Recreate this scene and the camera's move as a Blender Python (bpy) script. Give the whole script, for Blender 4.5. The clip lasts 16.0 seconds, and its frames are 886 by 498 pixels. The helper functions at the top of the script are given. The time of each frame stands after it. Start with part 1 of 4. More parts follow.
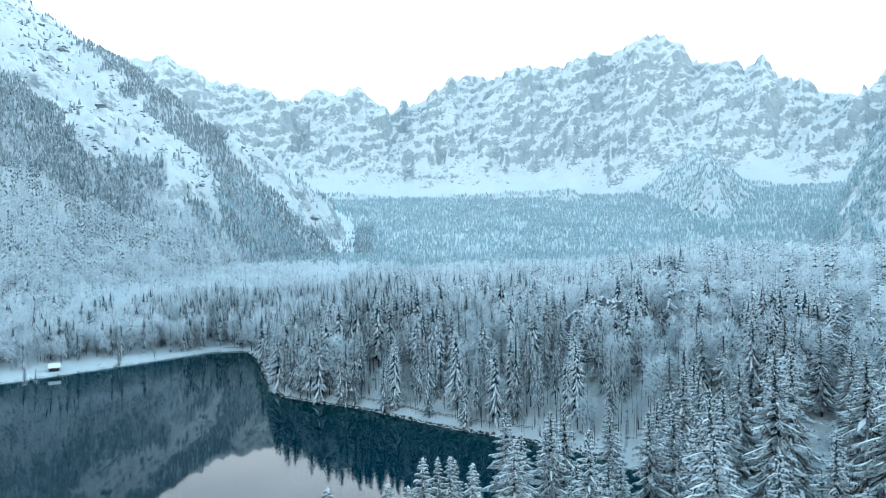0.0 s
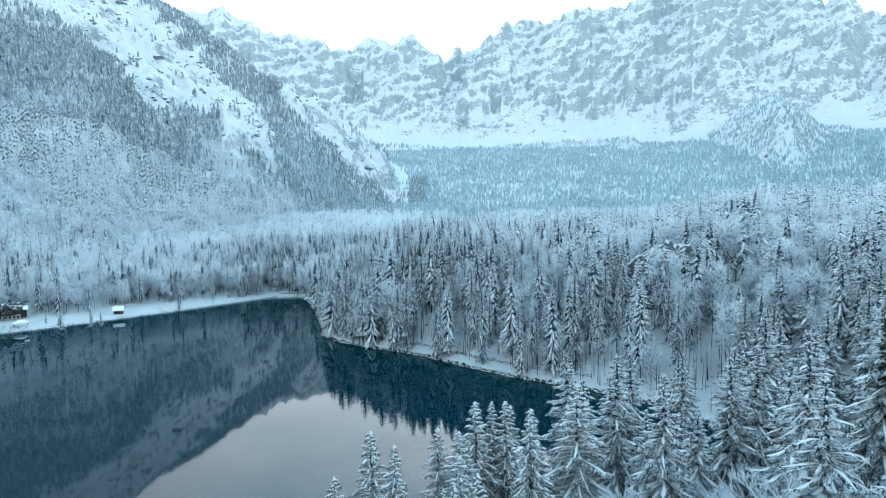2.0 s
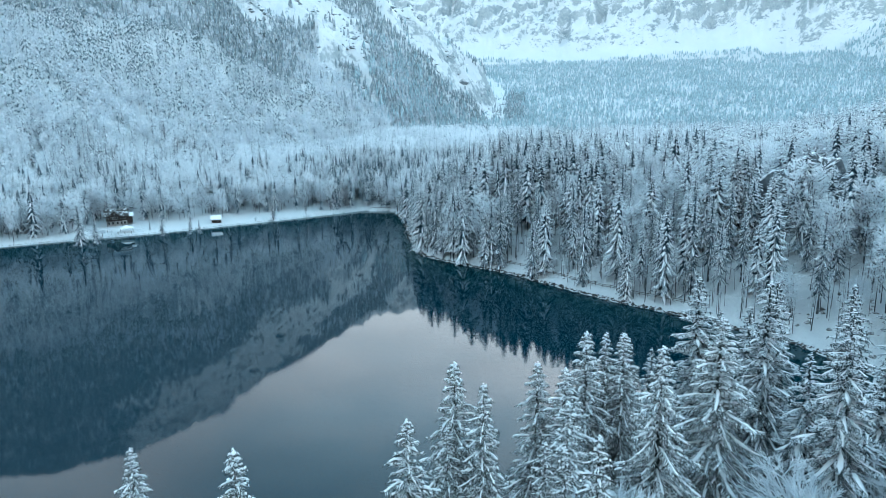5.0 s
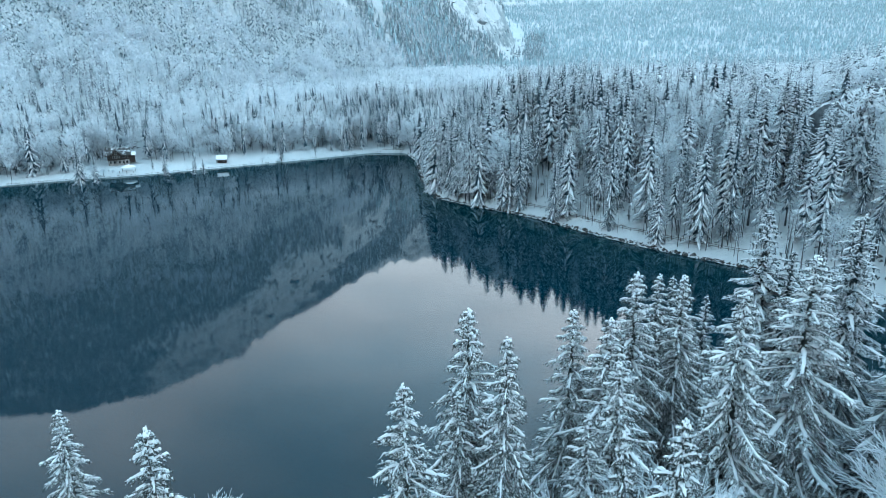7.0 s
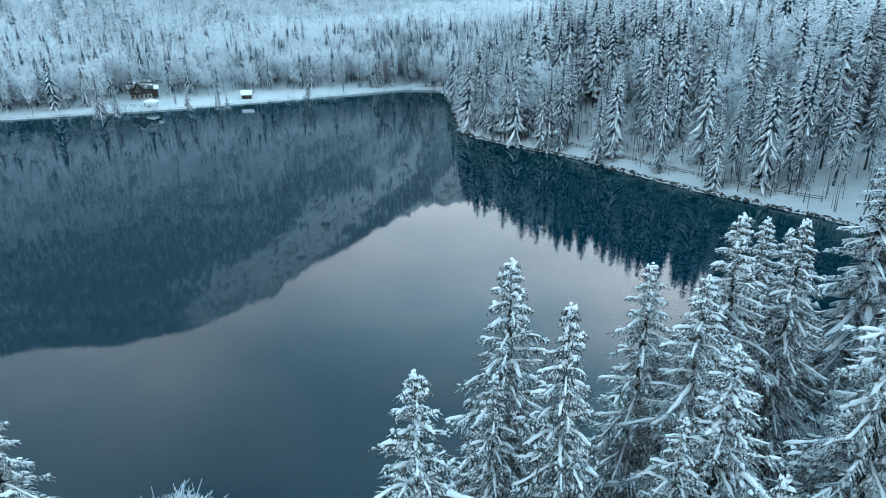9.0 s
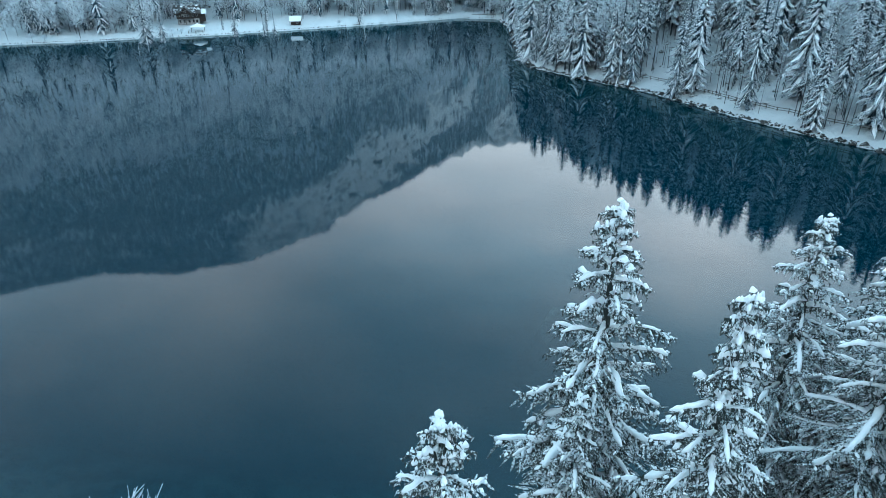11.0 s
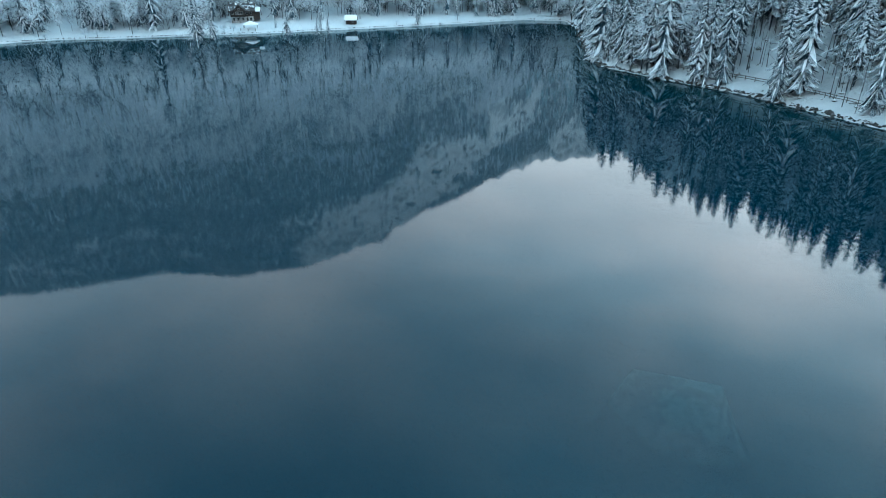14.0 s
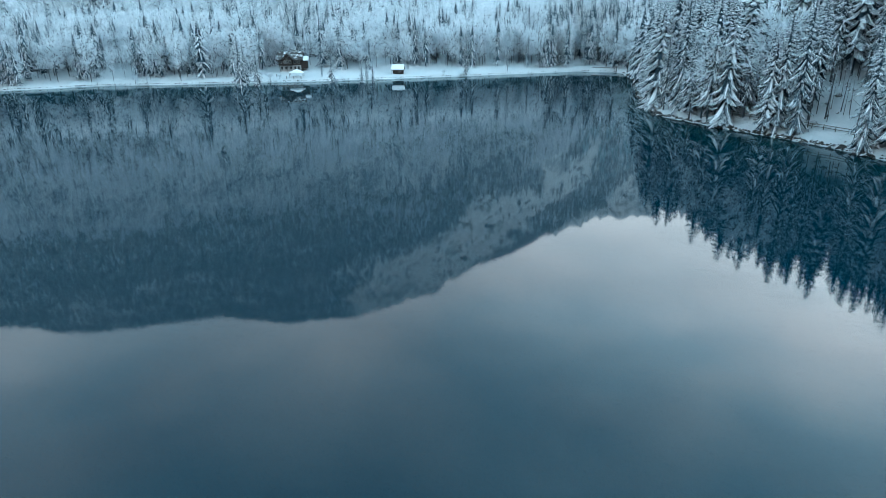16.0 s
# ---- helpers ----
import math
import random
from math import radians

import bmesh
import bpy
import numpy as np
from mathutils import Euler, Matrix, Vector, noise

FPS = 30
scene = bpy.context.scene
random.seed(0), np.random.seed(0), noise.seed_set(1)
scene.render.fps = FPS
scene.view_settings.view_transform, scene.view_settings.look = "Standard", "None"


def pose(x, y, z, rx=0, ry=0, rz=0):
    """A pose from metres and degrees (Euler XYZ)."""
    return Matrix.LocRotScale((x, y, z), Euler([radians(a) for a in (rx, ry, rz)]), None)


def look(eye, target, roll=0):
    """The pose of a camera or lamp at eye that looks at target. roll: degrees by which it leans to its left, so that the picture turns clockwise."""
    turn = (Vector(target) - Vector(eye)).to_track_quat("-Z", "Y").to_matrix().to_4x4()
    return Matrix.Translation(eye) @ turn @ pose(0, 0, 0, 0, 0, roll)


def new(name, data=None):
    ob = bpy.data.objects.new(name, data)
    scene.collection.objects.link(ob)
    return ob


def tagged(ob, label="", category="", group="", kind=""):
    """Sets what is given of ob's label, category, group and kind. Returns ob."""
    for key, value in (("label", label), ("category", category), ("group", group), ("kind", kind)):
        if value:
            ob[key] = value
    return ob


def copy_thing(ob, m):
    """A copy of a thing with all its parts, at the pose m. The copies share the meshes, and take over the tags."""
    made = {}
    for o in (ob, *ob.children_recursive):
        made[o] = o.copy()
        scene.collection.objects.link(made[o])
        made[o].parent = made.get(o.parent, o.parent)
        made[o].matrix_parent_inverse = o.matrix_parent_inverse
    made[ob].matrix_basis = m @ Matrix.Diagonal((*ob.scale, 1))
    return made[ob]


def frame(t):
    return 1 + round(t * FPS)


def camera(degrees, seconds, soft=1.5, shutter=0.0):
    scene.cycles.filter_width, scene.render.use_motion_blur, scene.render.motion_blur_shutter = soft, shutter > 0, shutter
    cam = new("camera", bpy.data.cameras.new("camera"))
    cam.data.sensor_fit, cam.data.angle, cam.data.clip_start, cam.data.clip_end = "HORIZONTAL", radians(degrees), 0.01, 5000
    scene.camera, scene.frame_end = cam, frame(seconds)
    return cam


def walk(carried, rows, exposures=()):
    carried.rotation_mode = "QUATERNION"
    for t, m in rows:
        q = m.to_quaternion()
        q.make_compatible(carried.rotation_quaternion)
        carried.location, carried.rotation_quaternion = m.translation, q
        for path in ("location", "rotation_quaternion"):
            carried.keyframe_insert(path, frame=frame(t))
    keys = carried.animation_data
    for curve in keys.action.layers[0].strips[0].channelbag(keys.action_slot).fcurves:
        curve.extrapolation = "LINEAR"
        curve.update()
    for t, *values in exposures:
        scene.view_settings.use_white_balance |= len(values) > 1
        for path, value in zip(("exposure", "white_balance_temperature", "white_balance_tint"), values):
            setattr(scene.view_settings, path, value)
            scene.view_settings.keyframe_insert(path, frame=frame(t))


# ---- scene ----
# the camera, flown down over the wood and out over the lake
cam = camera(70.52, 16.0, soft=0.75)
PATH = [
    (0.0, 12.18, 32.84, 56.64, 8.91, 0.21, -0.90),
    (0.5, 11.96, 35.07, 55.32, 9.09, -1.34, -0.95),
    (1.0, 11.62, 37.40, 54.35, 10.29, -2.63, -1.01),
    (1.5, 11.17, 39.77, 53.66, 12.13, -3.12, -1.07),
    (2.0, 10.60, 42.16, 53.01, 13.96, -4.08, -1.09),
    (2.5, 9.92, 44.62, 52.31, 15.73, -5.28, -1.08),
    (3.0, 9.10, 47.18, 51.55, 17.40, -6.45, -1.09),
    (3.5, 8.28, 49.72, 50.88, 19.07, -7.65, -1.11),
    (4.0, 7.41, 52.16, 50.27, 20.67, -8.86, -1.10),
    (4.5, 6.47, 54.59, 49.59, 21.99, -9.99, -1.09),
    (7.0, 0.80, 68.85, 43.64, 24.13, -15.87, -0.58),
    (7.5, -0.34, 71.57, 42.53, 24.25, -17.09, -0.52),
    (8.0, -1.58, 74.29, 41.44, 24.69, -18.41, -0.50),
    (8.5, -2.79, 76.89, 40.36, 25.79, -19.63, -0.47),
    (9.0, -4.05, 79.39, 39.33, 27.21, -20.85, -0.48),
    (9.5, -5.32, 81.79, 38.31, 28.61, -22.08, -0.52),
    (12.0, -12.24, 93.93, 32.41, 34.20, -27.48, -0.45),
    (12.5, -13.81, 96.21, 31.30, 35.00, -27.28, -0.48),
    (13.0, -15.31, 98.68, 30.00, 35.86, -26.86, -0.50),
    (13.5, -16.47, 101.78, 28.73, 36.91, -26.17, -0.53),
    (14.0, -17.58, 105.16, 27.45, 38.13, -25.06, -0.59),
    (14.5, -18.61, 108.77, 26.22, 39.42, -23.89, -0.60),
    (15.0, -19.64, 112.40, 25.00, 40.89, -22.59, -0.62),
    (15.5, -20.68, 116.07, 23.80, 42.26, -21.36, -0.62),
    (16.0, -21.73, 119.63, 22.63, 43.59, -20.12, -0.62),
]
walk(cam, [(t, pose(x, y, z, 90 + pitch, 0, yaw) @ pose(0, 0, 0, 0, 0, roll)) for t, x, y, z, yaw, pitch, roll in PATH],
     exposures=[(0.0, 0.47, 5910, 4), (4.5, 0.56, 5910, 4), (9.0, 0.60, 5880, 4), (12.0, 0.59, 5870, 3), (16.0, 0.64, 5870, 2)])

# ---- sky and sun: a bright, thinly clouded winter sky, sun low behind the ridge ----
world = bpy.data.worlds.new("winter_sky")
scene.world = world
world.use_nodes = True
wn, wl = world.node_tree.nodes, world.node_tree.links
wn.clear()
sky = wn.new("ShaderNodeTexSky")
sky.sky_type, sky.sun_disc = "NISHITA", False
sky.sun_elevation, sky.sun_rotation = radians(9), radians(12)
sky.air_density, sky.dust_density, sky.ozone_density = 1.0, 1.5, 2.0
w_sky = wn.new("ShaderNodeMixRGB")
w_sky.blend_type = "MULTIPLY"
w_sky.inputs[0].default_value, w_sky.inputs[2].default_value = 1.0, (0.09, 0.09, 0.09, 1)
w_co = wn.new("ShaderNodeTexCoord")
w_sep = wn.new("ShaderNodeSeparateXYZ")
w_ramp = wn.new("ShaderNodeValToRGB")
w_noise = wn.new("ShaderNodeTexNoise")
w_noise.inputs["Scale"].default_value, w_noise.inputs["Detail"].default_value = 2.2, 5.0
w_map = wn.new("ShaderNodeMapping")
w_map.inputs["Scale"].default_value = (1, 1, 2.6)
e = w_ramp.color_ramp.elements
e[0].position, e[0].color = 0.0, (1.56, 1.58, 1.58, 1)
e[1].position, e[1].color = 1.0, (0.49, 0.65, 0.78, 1)
for at_, col in ((0.22, (1.58, 1.60, 1.62, 1)), (0.42, (1.34, 1.48, 1.57, 1)), (0.58, (0.78, 1.02, 1.13, 1)), (0.78, (0.36, 0.69, 0.87, 1))):
    k = e.new(at_)
    k.color = col
# the sky is brightest over the ridge that hides the sun
w_dot = wn.new("ShaderNodeVectorMath")
w_dot.operation = "DOT_PRODUCT"
w_dot.inputs[1].default_value = (0.20, 0.93, 0.31)
w_glow = wn.new("ShaderNodeMapRange")
w_glow.interpolation_type = "SMOOTHSTEP"
for i_, v_ in enumerate((0.5, 1.0, 1.3, 2.7)):
    w_glow.inputs[i_ + 1].default_value = v_
w_gain = wn.new("ShaderNodeVectorMath")
w_gain.operation = "SCALE"
w_cloud = wn.new("ShaderNodeMapRange")
w_cloud.inputs[1].default_value, w_cloud.inputs[2].default_value = 0.35, 0.7
w_cloud.inputs[3].default_value, w_cloud.inputs[4].default_value = 0.6, 1.0
w_mix = wn.new("ShaderNodeMixRGB")
w_bg = wn.new("ShaderNodeBackground")
w_out = wn.new("ShaderNodeOutputWorld")
wl.new(w_co.outputs["Generated"], w_sep.inputs[0])
wl.new(w_co.outputs["Generated"], w_map.inputs[0])
wl.new(w_map.outputs[0], w_noise.inputs[0])
wl.new(w_sep.outputs[2], w_ramp.inputs[0])
wl.new(w_noise.outputs[0], w_cloud.inputs[0])
wl.new(sky.outputs[0], w_sky.inputs[1])
wl.new(w_cloud.outputs[0], w_mix.inputs[0])
wl.new(w_sky.outputs[0], w_mix.inputs[1])
wl.new(w_co.outputs["Generated"], w_dot.inputs[0])
wl.new(w_dot.outputs["Value"], w_glow.inputs[0])
wl.new(w_ramp.outputs[0], w_gain.inputs[0])
wl.new(w_glow.outputs[0], w_gain.inputs["Scale"])
# soft banks of cloud above the bright rim
w_map2, w_bank, w_tone, w_high, w_soft = (wn.new("ShaderNode" + k_) for k_ in ("Mapping", "TexNoise", "ValToRGB", "MapRange", "MixRGB"))
w_map2.inputs["Scale"].default_value = (1.6, 1.6, 3.4)
w_bank.inputs["Scale"].default_value, w_bank.inputs["Detail"].default_value = 2.0, 4.0
w_tone.color_ramp.elements[0].position, w_tone.color_ramp.elements[0].color = 0.36, (0.74, 0.86, 0.92, 1)
w_tone.color_ramp.elements[1].position, w_tone.color_ramp.elements[1].color = 0.66, (1.22, 1.14, 1.11, 1)
w_high.inputs[1].default_value, w_high.inputs[2].default_value = 0.26, 0.42
w_soft.blend_type = "MULTIPLY"
wl.new(w_co.outputs["Generated"], w_map2.inputs[0])
wl.new(w_map2.outputs[0], w_bank.inputs[0])
wl.new(w_bank.outputs[0], w_tone.inputs[0])
wl.new(w_sep.outputs[2], w_high.inputs[0])
wl.new(w_high.outputs[0], w_soft.inputs[0])
wl.new(w_gain.outputs[0], w_soft.inputs[1])
wl.new(w_tone.outputs[0], w_soft.inputs[2])
wl.new(w_soft.outputs[0], w_mix.inputs[2])
wl.new(w_mix.outputs[0], w_bg.inputs[0])
w_bg.inputs[1].default_value = 1.0
wl.new(w_bg.outputs[0], w_out.inputs[0])
sun = new("sun", bpy.data.lights.new("sun", "SUN"))
sun.data.energy, sun.data.angle, sun.data.color = 2.0, radians(0.5), (1.0, 0.95, 0.88)
sun.matrix_world = look((205, 967, 456), (0, 0, 300))


# ---- materials ----
class Mat:
    """A node material in the making."""

    def __init__(self, name, rough=0.8, spec=0.3):
        self.m = bpy.data.materials.new(name)
        self.m.use_nodes = True
        self.n, self.l = self.m.node_tree.nodes, self.m.node_tree.links
        self.b = self.n["Principled BSDF"]
        self.b.inputs["Roughness"].default_value = rough
        self.b.inputs["Specular IOR Level"].default_value = spec
        self.co = self.n.new("ShaderNodeNewGeometry")

    def noise(self, scale, detail=4.0, stretch=(1, 1, 1), rough=0.55):
        mp = self.n.new("ShaderNodeMapping")
        mp.inputs["Scale"].default_value = stretch
        self.l.new(self.co.outputs["Position"], mp.inputs[0])
        t = self.n.new("ShaderNodeTexNoise")
        t.inputs["Scale"].default_value, t.inputs["Detail"].default_value, t.inputs["Roughness"].default_value = scale, detail, rough
        self.l.new(mp.outputs[0], t.inputs[0])
        return t.outputs[0]

    def ramp(self, fac, lo, hi, a=0.0, b=1.0):
        r = self.n.new("ShaderNodeMapRange")
        for i, v in enumerate((lo, hi, a, b)):
            r.inputs[i + 1].default_value = v
        self.l.new(fac, r.inputs[0])
        return r.outputs[0]

    def math(self, op, a, b):
        r = self.n.new("ShaderNodeMath")
        r.operation = op
        for i, v in enumerate((a, b)):
            if isinstance(v, (int, float)):
                r.inputs[i].default_value = v
            else:
                self.l.new(v, r.inputs[i])
        return r.outputs[0]

    def mix(self, fac, a, b):
        r = self.n.new("ShaderNodeMixRGB")
        for i, v in enumerate((fac, a, b)):
            if isinstance(v, (int, float)):
                r.inputs[i].default_value = v
            elif isinstance(v, tuple):
                r.inputs[i].default_value = (*v, 1)
            else:
                self.l.new(v, r.inputs[i])
        return r.outputs[0]

    def normal_z(self):
        s = self.n.new("ShaderNodeSeparateXYZ")
        self.l.new(self.co.outputs["Normal"], s.inputs[0])
        return s.outputs[2]

    def bump(self, height, strength, distance):
        b = self.n.new("ShaderNodeBump")
        b.inputs["Strength"].default_value, b.inputs["Distance"].default_value = strength, distance
        self.l.new(height, b.inputs["Height"])
        self.l.new(b.outputs[0], self.b.inputs["Normal"])

    def colour(self, c):
        if isinstance(c, tuple):
            self.b.inputs["Base Color"].default_value = (*c, 1)
        else:
            self.l.new(c, self.b.inputs["Base Color"])
        return self.m

    def island(self):
        return self.co.outputs["Random Per Island"]


def mat_ground():
    k = Mat("snowy_ground_and_hazed_rock", 0.75)
    big, fine = k.noise(0.012, 6), k.noise(0.11, 9, rough=0.72)
    streak, seam = k.noise(0.03, 9, (1, 1, 0.55), 0.70), k.noise(0.05, 6, (0.35, 0.35, 1.6), 0.66)
    # rock pale and bluish: the far wall's haze is put into its colour
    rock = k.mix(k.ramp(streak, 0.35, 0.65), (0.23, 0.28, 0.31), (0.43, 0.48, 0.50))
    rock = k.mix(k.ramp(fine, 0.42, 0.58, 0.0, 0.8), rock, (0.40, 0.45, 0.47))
    snow = k.mix(big, (0.60, 0.63, 0.65), (0.74, 0.76, 0.77))
    tilt = k.ramp(k.normal_z(), 0.95, 0.70)
    broken = k.math("ADD", k.math("MULTIPLY", k.math("SUBTRACT", fine, 0.5), 1.3), k.math("MULTIPLY", k.math("SUBTRACT", streak, 0.5), 0.7))
    broken = k.math("ADD", broken, k.math("MULTIPLY", k.math("SUBTRACT", seam, 0.5), 0.7))
    s = k.math("ADD", k.normal_z(), k.math("MULTIPLY", broken, tilt))
    cover = k.ramp(s, 0.44, 0.58)
    k.bump(k.math("ADD", fine, k.math("MULTIPLY", k.noise(0.6, 5), 0.2)), 0.7, 5.0)
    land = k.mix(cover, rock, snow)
    # below the water lie silt and, where it is shallow, pale sand
    at_ = k.n.new("ShaderNodeSeparateXYZ")
    k.l.new(k.co.outputs["Position"], at_.inputs[0])
    bed = k.mix(k.ramp(at_.outputs[2], -5.0, -1.0), (0.02, 0.03, 0.03), k.mix(k.ramp(k.noise(0.5, 4), 0.4, 0.6), (0.26, 0.30, 0.25), (0.72, 0.72, 0.58)))
    return k.colour(k.mix(k.ramp(at_.outputs[2], -0.12, 0.02), bed, land))


def mat_snow(name="snow_load", lo=(0.82, 0.85, 0.88), hi=(0.91, 0.92, 0.93)):
    k = Mat(name, 0.6, 0.35)
    k.b.inputs["Subsurface Weight"].default_value = 0.0
    k.bump(k.noise(5.0, 4), 0.35, 0.08)
    return k.colour(k.mix(k.noise(1.7, 4), lo, hi))


def mat_needles(name, dark, frost, lo, hi, grain):
    """Needles, speckled with frost, most on what faces up. grain: specks to the metre."""
    k = Mat(name, 0.85, 0.15)
    n, big = k.noise(grain, 4, rough=0.7), k.noise(grain * 0.12, 3)
    tone = k.mix(k.island(), dark, tuple(c * 1.9 for c in dark))
    s = k.math("ADD", k.math("MULTIPLY", k.normal_z(), 0.55), k.math("MULTIPLY", k.math("SUBTRACT", n, 0.5), 2.0))
    s = k.math("ADD", s, k.math("MULTIPLY", k.math("SUBTRACT", big, 0.5), 0.8))
    return k.colour(k.mix(k.ramp(s, lo, hi), tone, frost))


def mat_bark():
    k = Mat("conifer_bark", 0.9, 0.15)
    n = k.noise(3.0, 6, (1, 1, 0.2))
    k.bump(n, 0.6, 0.05)
    return k.colour(k.mix(k.ramp(n, 0.35, 0.65), (0.036, 0.044, 0.050), (0.095, 0.108, 0.116)))


def mat_frost(name, lo, hi, mid):
    k = Mat(name, 0.8, 0.2)
    n = k.noise(0.5, 5)
    tone = k.mix(k.island(), lo, hi)
    c = k.mix(k.ramp(n, 0.35, 0.75, 0.0, 0.5), tone, mid)
    # rime lets some light through
    thin, both, out = k.n.new("ShaderNodeBsdfTranslucent"), k.n.new("ShaderNodeMixShader"), k.n["Material Output"]
    k.l.new(c, thin.inputs[0])
    both.inputs[0].default_value = 0.5
    k.l.new(k.b.outputs[0], both.inputs[1])
    k.l.new(thin.outputs[0], both.inputs[2])
    k.l.new(both.outputs[0], out.inputs[0])
    return k.colour(c)


def mat_water():
    k = Mat("lake_water", 0.03, 0.5)
    k.b.inputs["IOR"].default_value = 1.33
    ripple = k.noise(0.4, 2, (1, 1, 1), 0.5)
    calm = k.noise(0.02, 3)
    amount = k.ramp(calm, 0.4, 0.7, 0.25, 1.0)
    k.bump(k.math("MULTIPLY", ripple, amount), 0.007, 0.006)
    body = k.colour((0.0004, 0.0215, 0.036))
    clear = k.n.new("ShaderNodeBsdfTransparent")
    clear.inputs[0].default_value = (0.36, 0.80, 0.88, 1)
    mixed, out = k.n.new("ShaderNodeMixShader"), k.n["Material Output"]
    mixed.inputs[0].default_value = 0.20
    k.l.new(k.b.outputs[0], mixed.inputs[1])
    k.l.new(clear.outputs[0], mixed.inputs[2])
    k.l.new(mixed.outputs[0], out.inputs[0])
    return body


BRUSH = mat_frost("frosted_brush", (0.54, 0.58, 0.62), (0.82, 0.85, 0.88), (0.68, 0.71, 0.75))
GROUND, SNOW, BARK, FROST, WATER = mat_ground(), mat_snow(), mat_bark(), mat_frost("hoar_frosted_twigs", (0.60, 0.65, 0.69), (0.90, 0.92, 0.94), (0.80, 0.83, 0.86)), mat_water()
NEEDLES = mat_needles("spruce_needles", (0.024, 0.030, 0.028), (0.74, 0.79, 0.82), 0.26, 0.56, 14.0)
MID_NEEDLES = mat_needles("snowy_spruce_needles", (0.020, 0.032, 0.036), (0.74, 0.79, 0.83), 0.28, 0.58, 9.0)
# these two carry a little blue distance haze in their dark tone
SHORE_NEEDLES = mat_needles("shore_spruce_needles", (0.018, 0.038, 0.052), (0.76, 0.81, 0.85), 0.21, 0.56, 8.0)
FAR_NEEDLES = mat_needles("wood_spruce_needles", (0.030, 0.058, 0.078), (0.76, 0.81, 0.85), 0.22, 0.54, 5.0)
# needles of the distant woods: haze painted in, dark tone lifted and bluer
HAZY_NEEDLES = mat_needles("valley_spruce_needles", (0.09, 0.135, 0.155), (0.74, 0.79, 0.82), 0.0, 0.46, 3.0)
PALE_NEEDLES = mat_needles("hazed_frosted_spruce_needles", (0.13, 0.17, 0.19), (0.74, 0.78, 0.81), 0.0, 0.56, 1.5)
FAR_HAZE_NEEDLES = mat_needles("far_haze_spruce_needles", (0.26, 0.34, 0.37), (0.58, 0.66, 0.70), 0.1, 0.75, 0.8)


# ---- the lie of the land ----
def vnoise(x, y, seed):
    xi, yi = np.floor(x).astype(np.int64), np.floor(y).astype(np.int64)
    fx, fy = x - xi, y - yi
    fx, fy = fx * fx * (3 - 2 * fx), fy * fy * (3 - 2 * fy)

    def h(a, b):
        v = (a * 374761393 + b * 668265263 + seed * 974711) & 0x7FFFFFFF
        v = ((v ^ (v >> 13)) * 1274126177) & 0x7FFFFFFF
        return ((v ^ (v >> 16)) & 0xFFFF) / 65535.0

    a, b, c, d = h(xi, yi), h(xi + 1, yi), h(xi, yi + 1), h(xi + 1, yi + 1)
    return (a * (1 - fx) + b * fx) * (1 - fy) + (c * (1 - fx) + d * fx) * fy


def fbm(x, y, size, octaves, seed, ridged=False):
    out, amp, tot = np.zeros_like(x), 1.0, 0.0
    for o in range(octaves):
        v = vnoise(x / size + 17.3 * o, y / size - 9.1 * o, seed + o)
        out += amp * (1 - np.abs(2 * v - 1) if ridged else v)
        tot, amp, size = tot + amp, amp * 0.5, size * 0.49
    return out / tot


def smooth(a, b, v):
    u = np.clip((v - a) / (b - a), 0, 1)
    return u * u * (3 - 2 * u)


LAKE = np.array([(-300, 150), (-296, 182), (-285, 212), (-266, 231), (-250, 253), (-237, 268), (-221, 295), (-203, 326),
                 (-179, 374), (-160, 379), (-140, 352), (-116, 308), (-101, 282), (-90, 268), (-70, 259), (-50, 251), (-30, 238),
                 (-14, 229), (8, 220), (27, 208), (38, 194), (34, 176), (22, 158), (10, 144), (0, 131), (-9, 120), (-16, 114),
                 (-27, 106), (-44, 98), (-70, 88), (-120, 70), (-190, 66), (-260, 92)], float)


def shore(x, y):
    """Distance from the lake's edge: positive on land."""
    d, inside = np.full(x.shape, 1e9), np.zeros(x.shape, bool)
    for (ax, ay), (bx, by) in zip(LAKE, np.roll(LAKE, -1, 0)):
        ex, ey = bx - ax, by - ay
        u = np.clip(((x - ax) * ex + (y - ay) * ey) / (ex * ex + ey * ey), 0, 1)
        d = np.minimum(d, np.hypot(x - ax - u * ex, y - ay - u * ey))
        if ay != by:
            inside ^= ((ay > y) != (by > y)) & (x < ax + (y - ay) / ey * ex)
    return np.where(inside, -d, d)


CENTRE = (0.0, 60.0)


def polar(x, y):
    dx, dy = x - CENTRE[0], y - CENTRE[1]
    return np.degrees(np.arctan2(-dx, dy)), np.hypot(dx, dy)


# crests by bearing (degrees to the left of north): the wooded mountain beside the lake, and the far wall
NEAR_AZ = [10, 15.6, 16.9, 18.6, 21.2, 24.6, 27.3, 29.8, 32.5, 36.4, 40, 44.5, 51, 57, 63, 70, 74, 79, 100]
NEAR_Z = [0, 12, 58, 128, 168, 214, 244, 280, 335, 418, 460, 515, 552, 550, 509, 482, 462, 412, 360]
NEAR_R = [1160, 1160, 1150, 1130, 1100, 1060, 1030, 1090, 1160, 1250, 1260, 1260, 1250, 1240, 1220, 1180, 1165, 1150, 1100]
FAR_AZ = [-60, -40, -30, -27, -25.3, -23.5, -21.6, -20, -18.8, -17.5, -16.3, -13.6, -12.5, -10.7, -8.8, -6.9, -4.9, -1.9, 2.5, 6.6, 9.2, 10.6,
          11.9, 14.7, 17.8, 20, 21.6, 24, 26.4, 27.9, 30.1, 32.4, 35.3, 45, 60]
